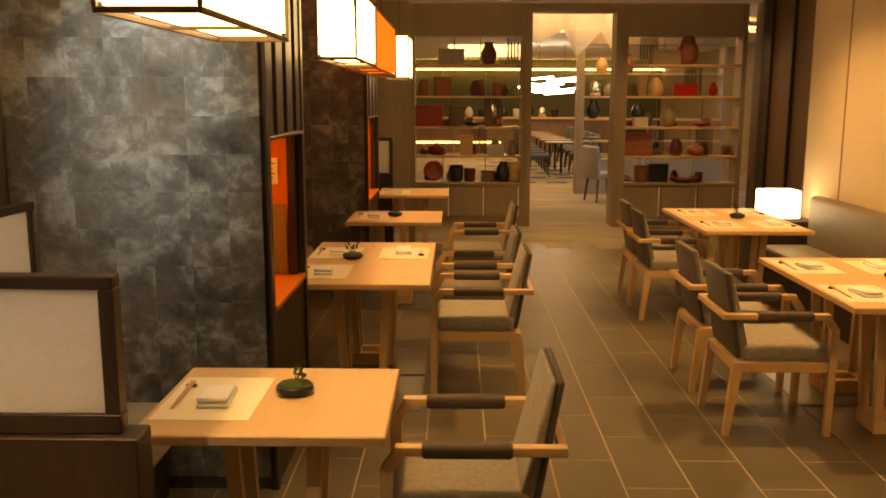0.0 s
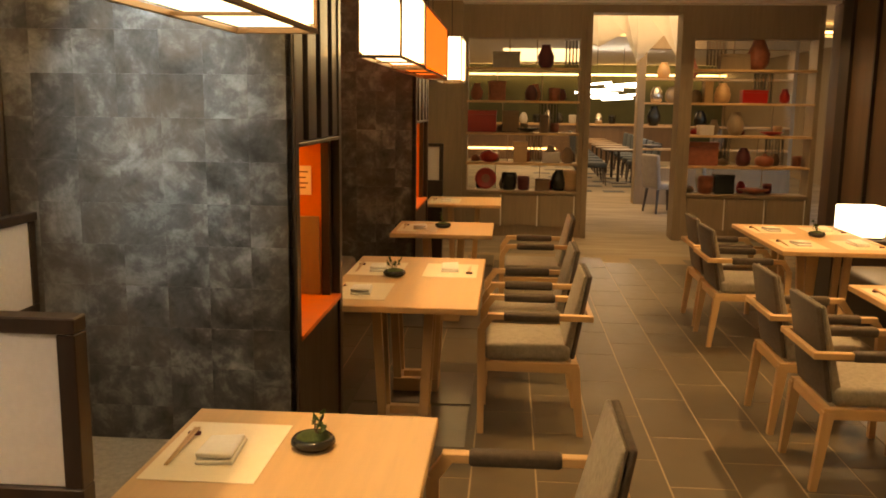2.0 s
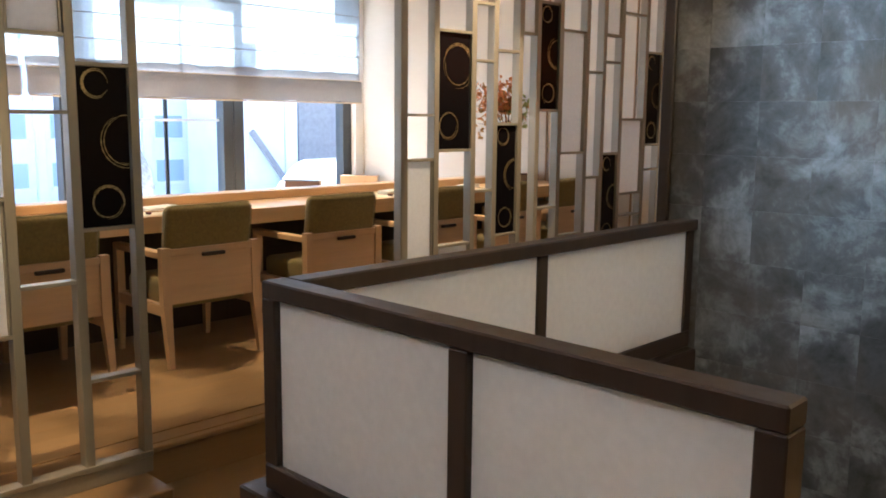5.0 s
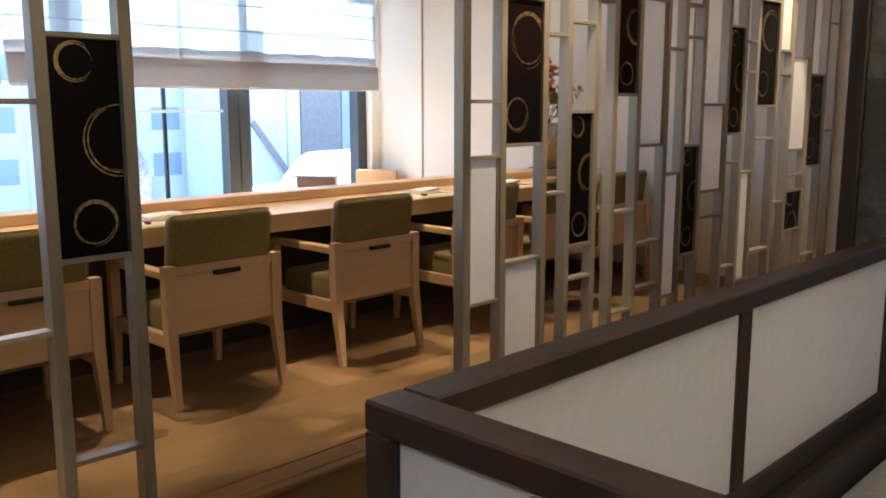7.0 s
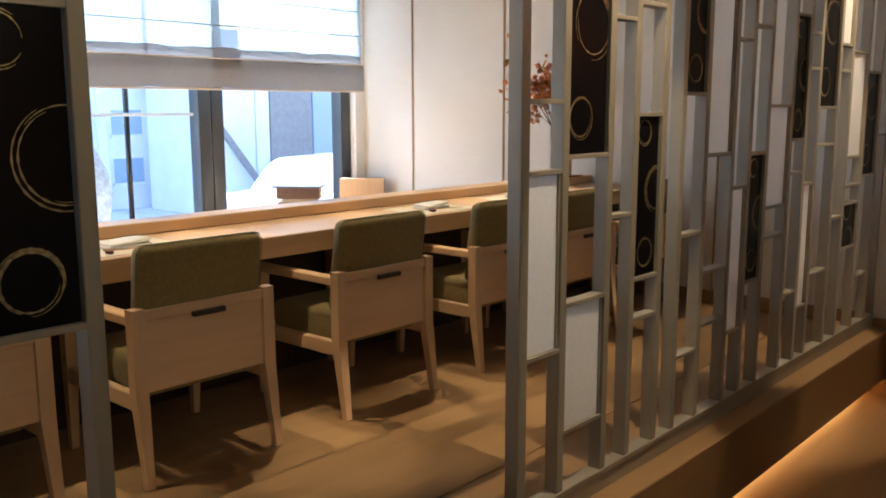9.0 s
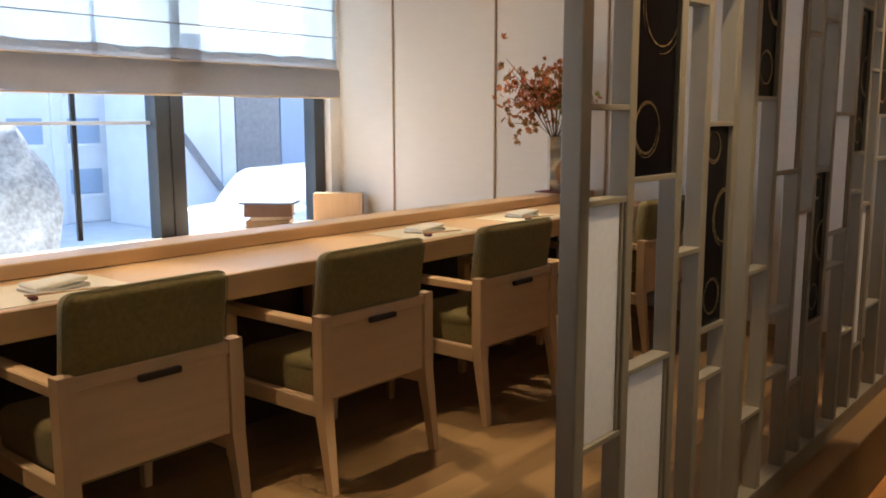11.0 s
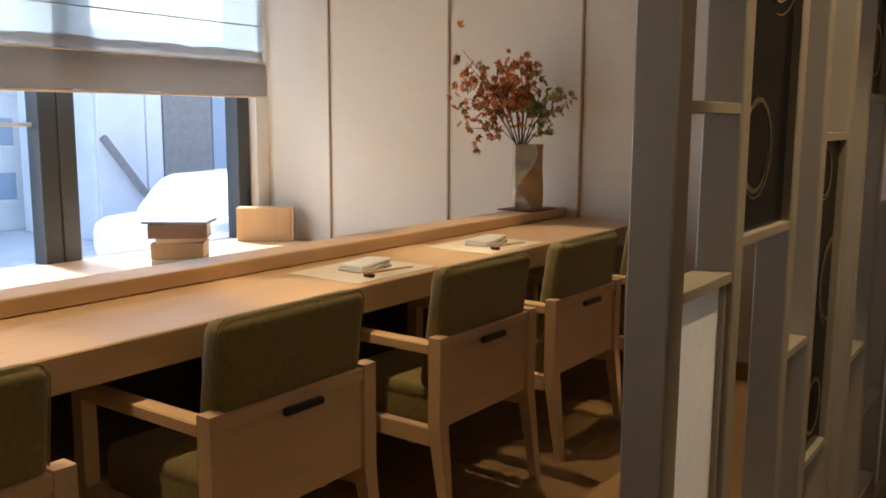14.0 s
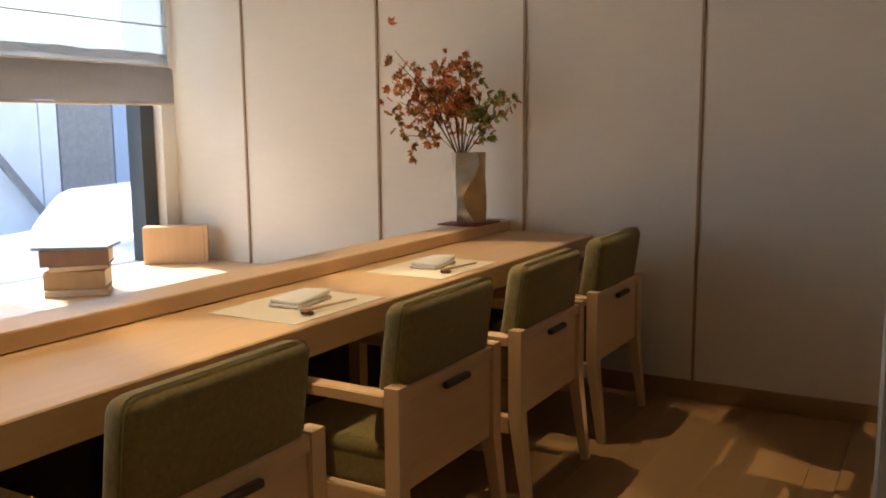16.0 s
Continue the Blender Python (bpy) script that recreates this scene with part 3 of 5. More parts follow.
def setting_for_one(x, y, z, turn, rest=True):
    """A paper mat with a folded napkin, chopsticks and their rest; each is a thing of its own."""
    m = pose(x, y, z, 0, 0, turn)
    bm = bmesh.new()
    box(bm, -0.15, 0.15, -0.20, 0.20, 0.0005, 0.002)
    mat = tagged(solid("place_mat", bm, MATP), "cream paper place mat on the pale wood", "place mat", "place settings")
    mat.matrix_world = m
    nap = thing("napkin", "folded white linen napkin on a paper mat", "napkin", m @ pose(-0.01, 0.02, 0.002, 0, 0, 4), "place settings")
    bm = bmesh.new()
    vs = box(bm, -0.05, 0.05, -0.085, 0.085, 0, 0.012, 0.005, 2)
    part("lower_fold", bm, LINEN, nap, smooth=True)
    bm = bmesh.new()
    vs = box(bm, -0.046, 0.05, -0.082, 0.078, 0.012, 0.026, 0.006, 2)
    for v in vs:
        v.co.z += 0.008 * math.sin(v.co.y * 22) * (0.5 + v.co.x * 6)
    part("upper_fold", bm, LINEN, nap, smooth=True)
    cs = thing("chopsticks", "pair of pale wooden chopsticks on a small rest", "chopsticks", m @ pose(0.105, 0.0, 0.003), "place settings")
    for d in (-0.004, 0.006):
        bm = bmesh.new()
        bar(bm, (d, -0.115, 0.014), (d * 0.6, 0.12, 0.004), 0.0065, 0.0065, 0.003, 0.003)
        part("chopstick", bm, OAK, cs)
    bm = bmesh.new()
    box(bm, -0.016, 0.02, -0.105, -0.088, 0, 0.011, 0.004, 2)
    part("rest", bm, PLUM, cs, "dark glazed rest", True)


for y in (1.2, 2.80, 4.42, 5.15):
    setting_for_one(-4.43, y, 1.05, 0)

# ---- things on the ledge and the shelf ----
bm = bmesh.new()
box(bm, -0.10, 0.10, -0.12, 0.12, 0, 0.006, 0.002)
red_mat = tagged(solid("vase_mat", bm, REDCLOTH), "dark red lacquer mat under the vase", "mat")
red_mat.matrix_world = pose(-4.755, 6.02, 1.1005)


def twisted_vase(m):
    v = thing("vase", "tall silver and bronze vase with a twisted curved split", "vase", m)
    h, w, d = 0.315, 0.07, 0.045
    n = 40

    def split(t):
        return 0.036 * math.sin(2 * math.pi * (t - 0.08) * 0.95) * (1 if t > 0 else 0)
    for name, mat_, lo, hi, push in (("silver_half", SILVER, None, "s", 0.0), ("bronze_half", BRONZE, "s", None, -0.012)):
        bm = bmesh.new()
        rings = []
        for i in range(n + 1):
            t = i / n
            s = -split(t)
            a = -w if lo is None else s + 0.0012
            b = w if hi is None else s
            z = h * t
            bulge = 0.010 * math.sin(math.pi * t * 2 + (0 if lo is None else math.pi))
            rings.append([bm.verts.new(p) for p in ((-d, a, z), (d + bulge, a, z), (d + push - bulge, b, z), (-d, b, z))])
        for p, q in zip(rings, rings[1:]):
            for k in range(4):
                j = (k + 1) % 4
                bm.faces.new((p[k], p[j], q[j], q[k]))
        bm.faces.new(rings[0][::-1]), bm.faces.new(rings[-1])
        part(name, bm, mat_, v, "silvered side" if lo is None else "bronze side")
    return v


VASE = pose(-4.755, 6.02, 1.107, 0, 0, -48)
twisted_vase(VASE)


def leaf_mesh(bm, at, size, rng):
    """A lobed maple leaf, slightly cupped."""
    n = Vector((rng.uniform(-1, 1), rng.uniform(-1, 1), rng.uniform(-0.6, 1))).normalized()
    x = n.orthogonal().normalized()
    y = n.cross(x)
    c = bm.verts.new(at)
    rim = []
    for k in range(14):
        a = 2 * math.pi * k / 14
        r = size * (1.0 if k % 2 == 0 else 0.58) * (0.8 + 0.3 * math.cos(a)) * rng.uniform(0.85, 1.1)
        rim.append(bm.verts.new(at + (x * math.cos(a) + y * math.sin(a)) * r + n * size * 0.25 * (1 if k % 2 else -0.4)))
    for k in range(14):
        bm.faces.new((c, rim[k], rim[(k + 1) % 14]))


def bouquet(m):
    rng = random.Random(11)
    b = thing("autumn_branches", "branches of russet and green maple leaves in the vase", "flowers", m)
    stems = [((0.08, -0.31, 0.32), 0), ((0.05, -0.28, 0.40), 0), ((0.0, -0.12, 0.42), 0), ((-0.02, 0.02, 0.36), 0), ((0.03, -0.02, 0.40), 0), ((0.0, 0.09, 0.28), 1),
             ((0.05, 0.14, 0.24), 1), ((0.0, -0.28, 0.23), 0), ((0.06, -0.24, 0.08), 2), ((0.0, -0.04, 0.26), 0), ((0.04, 0.22, 0.22), 1), ((0.03, -0.30, 0.46), 0),
             ((-0.03, -0.18, 0.28), 0), ((0.02, 0.10, 0.16), 1), ((-0.05, -0.10, 0.32), 0)]
    sets = {0: bmesh.new(), 1: bmesh.new(), 2: bmesh.new()}
    for tip, kind in stems:
        tip = Vector(tip) * 0.98
        bm = bmesh.new()
        pts = [Vector((0, 0, -0.25)), Vector((0, tip.y * 0.1, 0.0)), tip * 0.5 + Vector((0.01, 0.02, 0.03)), tip]
        tube(bm, pts, 0.003, 5, [0.004, 0.0035, 0.0025, 0.0012])
        part("stem", bm, TWIG, b)
        count = 38 if kind == 0 else 20
        if tip.length > 0.4:
            count = 15
        for i in range(count):
            u = rng.uniform(0.45, 1.05)
            p = tip * u + Vector((rng.gauss(0, 0.036), rng.gauss(0, 0.036), rng.gauss(0, 0.034) + 0.03 * (1 - u)))
            kk = kind if rng.random() < 0.7 else 2
            leaf_mesh(sets[kk], p, rng.uniform(0.019, 0.036), rng)
    for kk, name, mat_, lab in ((0, "russet_leaves", RUSSET, "russet brown leaves"), (1, "green_leaves", MAPLE, "green leaves"), (2, "ochre_leaves", OCHRE, "yellow-brown leaves")):
        tagged(part(name, sets[kk], mat_, b, lab), kind="stuff")


bouquet(pose(-4.78, 6.005, 1.42, 0, 0, -64))


def book(name, x0, x1, y0, y1, z0, z1, turn, label, cover=BOOKC):
    cx, cy = (x0 + x1) / 2, (y0 + y1) / 2
    b = thing(name, label, "book", pose(cx, cy, z0, 0, 0, turn), "stack of books on the shelf")
    hx, hy, h = (x1 - x0) / 2, (y1 - y0) / 2, z1 - z0
    block("pages", BOOKP, b, -hx + 0.006, hx - 0.006, -hy + 0.004, hy - 0.006, 0.004, h - 0.004, 0.001)
    block("lower_cover", cover, b, -hx, hx, -hy, hy, 0, 0.004, 0.001)
    block("upper_cover", cover, b, -hx, hx, -hy, hy, h - 0.004, h, 0.001)
    block("spine", cover, b, hx - 0.005, hx, -hy, hy, 0.004, h - 0.004, 0.001)


for w, d, z0, z1, turn, label, cover in ((0.28, 0.22, 0.776, 0.806, 46, "pale thick book lying flat on the shelf", BOOKP), (0.27, 0.20, 0.807, 0.892, 40, "thick cream book in a stack", BOARD),
                                         (0.25, 0.19, 0.893, 0.915, 52, "thin pale book in a stack", BOOKP), (0.30, 0.21, 0.916, 0.992, 44, "thick brown book in a stack", BOOKC),
                                         (0.34, 0.23, 0.993, 1.006, 35, "thin blue-grey book on top of a stack", BLUECOVER)):
    book("book", -6.40 - d / 2, -6.40 + d / 2, 5.20 - w / 2, 5.20 + w / 2, z0, z1, turn - 90, label, cover)
sign = thing("wooden_box", "pale wooden box standing on the shelf by the window", "box", pose(-6.70, 6.075, 0.776, 0, 0, 40))
block("body", OAK_Z, sign, -0.17, 0.165, -0.06, 0.06, 0, 0.21, 0.003)
block("side_panel", OAK_Z, sign, 0.166, 0.185, -0.06, 0.06, 0, 0.212, 0.002)

# ---- metal screens ----
def screen_panel(parent, y0, y1, z0, z1, kind, rng):
    """A panel held in the screen: white paper in a thin frame, or black lacquer with brushed gold rings."""
    mat = WASHI if kind == "w" else LACQUER
    p = block("paper_panel" if kind == "w" else "lacquer_panel", mat, parent, LAT_X - 0.008, LAT_X + 0.008, y0 + 0.002, y1 - 0.002, z0, z1, 0.001,
              "white paper panel" if kind == "w" else "black lacquer panel with gold rings")
    if kind == "w":
        for a, b in ((y0 + 0.002, y0 + 0.010), (y1 - 0.010, y1 - 0.002)):
            block("bead", METAL, p, LAT_X - 0.014, LAT_X + 0.014, a, b, z0, z1, 0.001)
        return
    h, w = z1 - z0, y1 - y0
    rings = [(0.10, 0.38, 0.30), (0.46, 0.95, 0.56), (0.85, 0.52, 0.36)] if kind == "K" or rng.random() < 0.4 else [(0.28, 0.62, 0.52), (0.80, 0.33, 0.32)]
    for f, g, r in rings:
        rad = r * w * 0.92
        for k in range(4):
            bm = bmesh.new()
            start, sweep = rng.uniform(0, 6.2), rng.uniform(2.8, 4.6)
            rr = rad * (1 - 0.055 * k)
            prev = None
            for i in range(29):
                a = start + sweep * i / 28
                t = 0.0021 * math.sin(math.pi * i / 28) * (0.6 + 0.4 * math.sin(i * 2.3)) + 0.0004
                q = []
                for e in (-t, t):
                    yy = y0 + w * g + (rr + e) * math.cos(a)
                    zz = z1 - h * f + (rr + e) * math.sin(a)
                    q.append((min(max(yy, y0 + 0.004), y1 - 0.004), min(max(zz, z0 + 0.004), z1 - 0.004)))
                cur = [bm.verts.new((LAT_X + 0.0095, yy, zz)) for yy, zz in q]
                if prev:
                    bm.faces.new((prev[0], prev[1], cur[1], cur[0]))
                prev = cur
            part("gold_ring", bm, GOLD, p)


def metal_screen(name, posts, cells, z_top):
    s = thing(name, "tall grey metal screen with white paper and black lacquer panels", "screen", group="metal screens")
    rng = random.Random(5)
    for i, y in enumerate(posts):
        w = 0.030 if i else 0.038
        block("post", METAL, s, LAT_X - 0.024, LAT_X + 0.020, y - w / 2, y + w / 2, 0.445, z_top, 0.002)
    block("bottom_rail", METAL, s, LAT_X - 0.027, LAT_X + 0.023, posts[0] - 0.019, posts[-1] + 0.015, 0.428, 0.446, 0.002)
    block("skirt", METAL, s, LAT_X - 0.022, LAT_X + 0.018, posts[0] - 0.019, posts[-1] + 0.015, 0.3725, 0.427, 0.002)
    for col, (rails, panels) in enumerate(cells):
        y0, y1 = posts[col] + 0.015, posts[col + 1] - 0.015
        for z in rails:
            block("rail", METAL, s, LAT_X - 0.022, LAT_X + 0.018, y0 - 0.001, y1 + 0.001, z - 0.006, z + 0.006, 0.001)
        for kind, z0, z1 in panels:
            for z in (z0 - 0.006, z1 + 0.006):
                block("rail", METAL, s, LAT_X - 0.022, LAT_X + 0.018, y0 - 0.001, y1 + 0.001, z - 0.006, z + 0.006, 0.001)
            screen_panel(s, y0, y1, z0, z1, kind, rng)
    return s


POSTS = [3.085, 3.27, 3.50, 3.645, 3.82, 3.95, 4.125, 4.345, 4.495, 4.66, 4.90, 5.07, 5.205, 5.45, 5.62, 5.865, 6.09, 6.235]
CELLS = [([1.553], [("w", 0.875, 1.362), ("w", 2.1, 2.5)]),
         ([2.2], [("k", 1.41, 1.90), ("w", 0.625, 0.985)]),
         ([2.04, 1.793, 1.219, 2.4], []),
         ([1.845, 0.881, 2.3], [("k", 1.015, 1.511)]),
         ([2.45], [("w", 1.94, 2.30)]),
         ([1.112, 0.691, 2.3], [("k", 1.589, 2.08)]),
         ([0.961, 0.769, 2.4], [("w", 1.381, 1.964)]),
         ([1.781, 2.2], [("w", 0.705, 1.239)]),
         ([1.838, 2.5], [("k", 0.875, 1.358), ("w", 1.981, 2.3)]),
         ([1.025, 2.1], [("w", 1.15, 1.538)]),
         ([1.267, 0.755, 2.3], [("k", 1.412, 1.903)]),
         ([1.848, 1.702, 2.4], [("w", 0.678, 1.207)]),
         ([1.374, 0.798], [("k", 1.544, 2.05)]),
         ([1.703, 1.028], [("w", 1.826, 2.3)]),
         ([1.165], [("w", 1.309, 1.79), ("k", 0.87, 1.074)]),
         ([0.697, 2.2], [("k", 1.208, 1.703)]),
         ([1.4, 2.0], [])]
metal_screen("metal_screen", POSTS, CELLS, CEIL)
POSTS2 = [1.935, 1.742, 1.55, 1.36, 1.20, 1.02, 0.83, 0.60, 0.42, 0.2]
CELLS2 = [([0.719], [("K", 1.20, 1.685)]),
          ([1.038, 1.548], [("w", 1.778, 2.2)]),
          ([1.46], [("w", 0.906, 1.295)]),
          ([1.2], [("k", 1.5, 2.0)]),
          ([0.9, 1.7], []),
          ([1.3], [("w", 0.8, 1.2)]),
          ([1.9], [("k", 1.1, 1.6)]),
          ([0.8], [("w", 1.4, 2.0)]),
          ([1.2, 1.9], [])]
POSTS2 = POSTS2[::-1]
CELLS2 = CELLS2[::-1]
metal_screen("metal_screen", POSTS2, CELLS2, CEIL)

# ---- booth partitions ----
def slate_block(name, y0, y1, x0, x1):
    """A thick partition: slate tiles on its faces, dark slatted wood at its aisle end with an orange display niche."""
    b = thing(name, "thick partition of dark slate tiles with a wooden end", "partition wall", kind="structure")
    block("core", GROUT, b, x0, x1 - 0.42, y0 + 0.012, y1 - 0.012, 0, CEIL, 0)
    block("core", GROUT, b, x1 - 0.42, x1 - 0.03, y0 + 0.012, y0 + 0.05, 0, CEIL, 0)
    block("core", GROUT, b, x1 - 0.42, x1 - 0.03, y1 - 0.05, y1 - 0.012, 0, CEIL, 0)
    block("edge_post", DARK, b, x0 - 0.035, x0 + 0.002, y0 - 0.012, y1 + 0.012, 0, CEIL, 0.003)
    # dark wood end
    block("corner_post", DARK, b, x1 - 0.035, x1, y0, y0 + 0.055, 0, CEIL, 0.003)
    block("corner_post", DARK, b, x1 - 0.035, x1, y1 - 0.055, y1, 0, CEIL, 0.003)
    block("lower_panel", DARK, b, x1 - 0.035, x1 - 0.012, y0 + 0.055, y1 - 0.055, 0, 0.775, 0.002)
    block("upper_panel", DARK, b, x1 - 0.06, x1 - 0.04, y0 + 0.055, y1 - 0.055, 1.515, CEIL, 0.002)
    n = 4
    for i in range(n):
        yy = y0 + 0.09 + (y1 - y0 - 0.18) * i / (n - 1)
        block("slat", DARK, b, x1 - 0.04, x1 - 0.008, yy - 0.07, yy + 0.07, 1.516, CEIL, 0.003)
    block("niche_shelf", ORANGE, b, x1 - 0.40, x1 + 0.004, y0 + 0.052, y1 - 0.052, 0.778, 0.80, 0.002, "orange niche shelf")
    block("niche_head", DARK, b, x1 - 0.40, x1 + 0.002, y0 + 0.052, y1 - 0.052, 1.498, 1.513, 0.002)
    block("niche_back", ORANGE, b, x1 - 0.415, x1 - 0.395, y0 + 0.052, y1 - 0.052, 0.801, 1.497, 0.002, "orange niche back")
    block("niche_cheek", ORANGE, b, x1 - 0.394, x1 - 0.075, y1 - 0.07, y1 - 0.052, 0.801, 1.497, 0.002, "orange niche side")
    block("niche_cheek", DARK, b, x1 - 0.073, x1 - 0.036, y1 - 0.11, y1 - 0.056, 0.801, 1.497, 0.002)
    block("niche_light", LED, b, x1 - 0.39, x1 - 0.30, y0 + 0.10, y1 - 0.12, 1.488, 1.496, 0.001, "warm light in the niche's head")
    return b


BLOCK_X0, BLOCK_X1 = -1.63, -0.56
block_1 = slate_block("partition_near", 3.03, 3.88, BLOCK_X0, BLOCK_X1)
block_2 = slate_block("partition_far", 7.02, 8.08, BLOCK_X0, BLOCK_X1)
slab("partition_back", DARK, -1.68, -1.60, 3.9, 7.0, 0, 1.24, "dark wood back of the booth", "partition")
card = thing("menu_card", "small white card fixed to the orange niche", "card", pose(-0.715, 3.806, 1.25))
block("sheet", CARD, card, -0.032, 0.032, -0.004, 0, 0, 0.13, 0.001)
for k, z in enumerate((0.10, 0.075, 0.05, 0.03)):
    block("line_of_writing", BROWNWOOD, card, -0.02, 0.018 - 0.01 * (k % 2), -0.0055, -0.0042, z, z + 0.006, 0)
stand = thing("menu_board", "tan wooden board leaning in the niche", "board", pose(-0.69, 3.79, 0.802, 4, 0, 0))
block("board", BOARD, stand, -0.055, 0.05, -0.012, 0, 0, 0.36, 0.003)


def booth_screen():
    s = thing("booth_screen", "low booth screen, white panels in a dark wood frame", "screen", group="booth screens")
    T, Bt, P = 1.253, 0.911, 1.221
    y, x0, x1 = 1.540, -1.55, -0.632
    w = 0.037
    block("top_rail", DARK, s, x0 - w / 2, x1 + w / 2, y - 0.025, y + 0.025, P, T, 0.003)
    block("bottom_rail", DARK, s, x0 - w / 2, x1 + w / 2, y - 0.025, y + 0.025, 0.862, Bt, 0.003)
    for xx in (x0, -1.086, x1):
        block("post", DARK, s, xx - w / 2, xx + w / 2, y - 0.024, y + 0.024, Bt + 0.001, P - 0.001, 0.002)
    for a, b in ((x0, -1.086), (-1.086, x1)):
        block("panel", SCREENW, s, a + w / 2 + 0.001, b - w / 2 - 0.001, y - 0.012, y + 0.012, Bt, P, 0.001, "white panel")
    block("top_rail", DARK, s, x0 - w / 2, x0 + w / 2 + 0.012, y + 0.026, 3.018, P, T, 0.003)
    block("bottom_rail", DARK, s, x0 - w / 2, x0 + w / 2, y + 0.026, 3.018, 0.862, Bt, 0.003)
    for yy in (2.29, 3.0):
        block("post", DARK, s, x0 - w / 2, x0 + w / 2, yy - 0.018, yy + 0.018, Bt + 0.001, P - 0.001, 0.002)
    for a, b in ((y + 0.026, 2.271), (2.309, 2.981)):
        block("panel", SCREENW, s, x0 - 0.012, x0 + 0.012, a, b, Bt, P, 0.001, "white panel")
    block("base", DARK, s, x0 - 0.07, x1 + 0.065, y - 0.05, y + 0.05, 0, 0.86, 0.004, "dark wooden base")
    block("base", DARK, s, x0 - 0.07, x0 + 0.045, y + 0.051, 3.018, 0, 0.86, 0.004, "dark wooden base")


booth_screen()
far_screen = thing("booth_screen", "low booth screen with white panels, far along the aisle", "screen", group="booth screens")
block("base", DARK, far_screen, -1.5, -0.50, 9.1, 9.2, 0, 0.86, 0.004, "dark wooden base")
block("frame", DARK, far_screen, -1.5, -0.50, 9.12, 9.18, 1.212, 1.247, 0.003)
block("post", DARK, far_screen, -0.54, -0.50, 9.125, 9.175, 0.861, 1.211, 0.002)
block("panel", SCREENW, far_screen, -1.5, -0.541, 9.138, 9.162, 0.861, 1.211, 0.001, "white panel")


def bench(name, label, fabric, y0, y1, x_back, way, back_z):
    """A wall bench; way is +1 when it faces +x."""
    b = thing(name, label, "bench")
    d = 0.55 * way

    def span(a, c):
        return min(a, c), max(a, c)
    xs = span(x_back + 0.06 * way, x_back + d - 0.06 * way)
    block("plinth", DARK, b, *xs, y0 + 0.02, y1 - 0.02, 0, 0.24, 0.004)
    bm = bmesh.new()
    box(bm, *span(x_back + 0.10 * way, x_back + d), y0, y1, 0.24, 0.415, 0.045, 4)
    part("seat", bm, fabric, b, "padded seat", True)
    bm = bmesh.new()
    vs = box(bm, *span(x_back + 0.005 * way, x_back + 0.13 * way), y0, y1, 0.30, back_z, 0.045, 4)
    part("backrest", bm, fabric, b, "padded backrest", True)


bench("booth_bench", "grey upholstered bench inside the booth", GREYFAB, 1.60, 3.01, -1.51, 1, 0.80)
bench("booth_bench", "grey upholstered bench of the second booth", GREYFAB, 3.93, 6.99, -1.59, 1, 0.80)
bench("wall_bench", "long taupe leather bench against the beige wall", TAUPE, -1.5, 7.12, 3.405, -1, 0.845)

# ---- tables ----
def trestle(t, cx, cy, along):
    """Four oak legs that lean together onto a small box, on a steel plate."""
    h = 0.688
    pw, pd = (0.33, 0.29)
    block("floor_plate", STEEL, t, cx - pw, cx + pw, cy - pd, cy + pd, 0, 0.008, 0.002, "flat steel plate")
    block("foot", OAK_X, t, cx - 0.13, cx + 0.13, cy - 0.10, cy - 0.055, 0.008, 0.085, 0.003)
    block("foot", OAK_X, t, cx - 0.13, cx + 0.13, cy + 0.055, cy + 0.10, 0.008, 0.085, 0.003)
    block("foot", OAK, t, cx - 0.13, cx - 0.085, cy - 0.054, cy + 0.054, 0.008, 0.085, 0.003)
    block("foot", OAK, t, cx + 0.085, cx + 0.13, cy - 0.054, cy + 0.054, 0.008, 0.085, 0.003)
    for sx in (-1, 1):
        for sy in (-1, 1):
            bm = bmesh.new()
            bar(bm, (cx + sx * 0.105, cy + sy * 0.077, 0.086), (cx + sx * 0.135, cy + sy * 0.095, h), 0.042, 0.032, 0.046, 0.034)
            part("leg", bm, OAK_Z, t)


def dining_table(x0, x1, y0, y1, trestles, label):
    t = thing("dining_table", label, "table", pose((x0 + x1) / 2, (y0 + y1) / 2, 0), "dining tables")
    hx, hy = (x1 - x0) / 2, (y1 - y0) / 2
    block("tabletop", OAK, t, -hx, hx, -hy, hy, 0.688, 0.72, 0.004)
    for cy in trestles:
        trestle(t, 0, cy, 0)
    return t


dining_table(-0.74, 0.0, 1.86, 2.5, (0.0,), "small pale oak dining table beside the booth screen")
dining_table(-0.70, 0.065, 3.92, 5.265, (-0.30, 0.32), "long pale oak dining table with paper mats")
dining_table(-0.665, 0.085, 6.23, 6.92, (0.0,), "small pale oak dining table before the slate partition")
dining_table(-0.60, 0.125, 8.16, 8.86, (0.0,), "small pale oak dining table far along the aisle")
dining_table(2.04, 2.82, 3.45, 4.755, (-0.30, 0.32), "long pale oak dining table before the bench")
dining_table(2.02, 2.82, 5.83, 7.19, (-0.30, 0.32), "long pale oak dining table beside a glowing lamp")


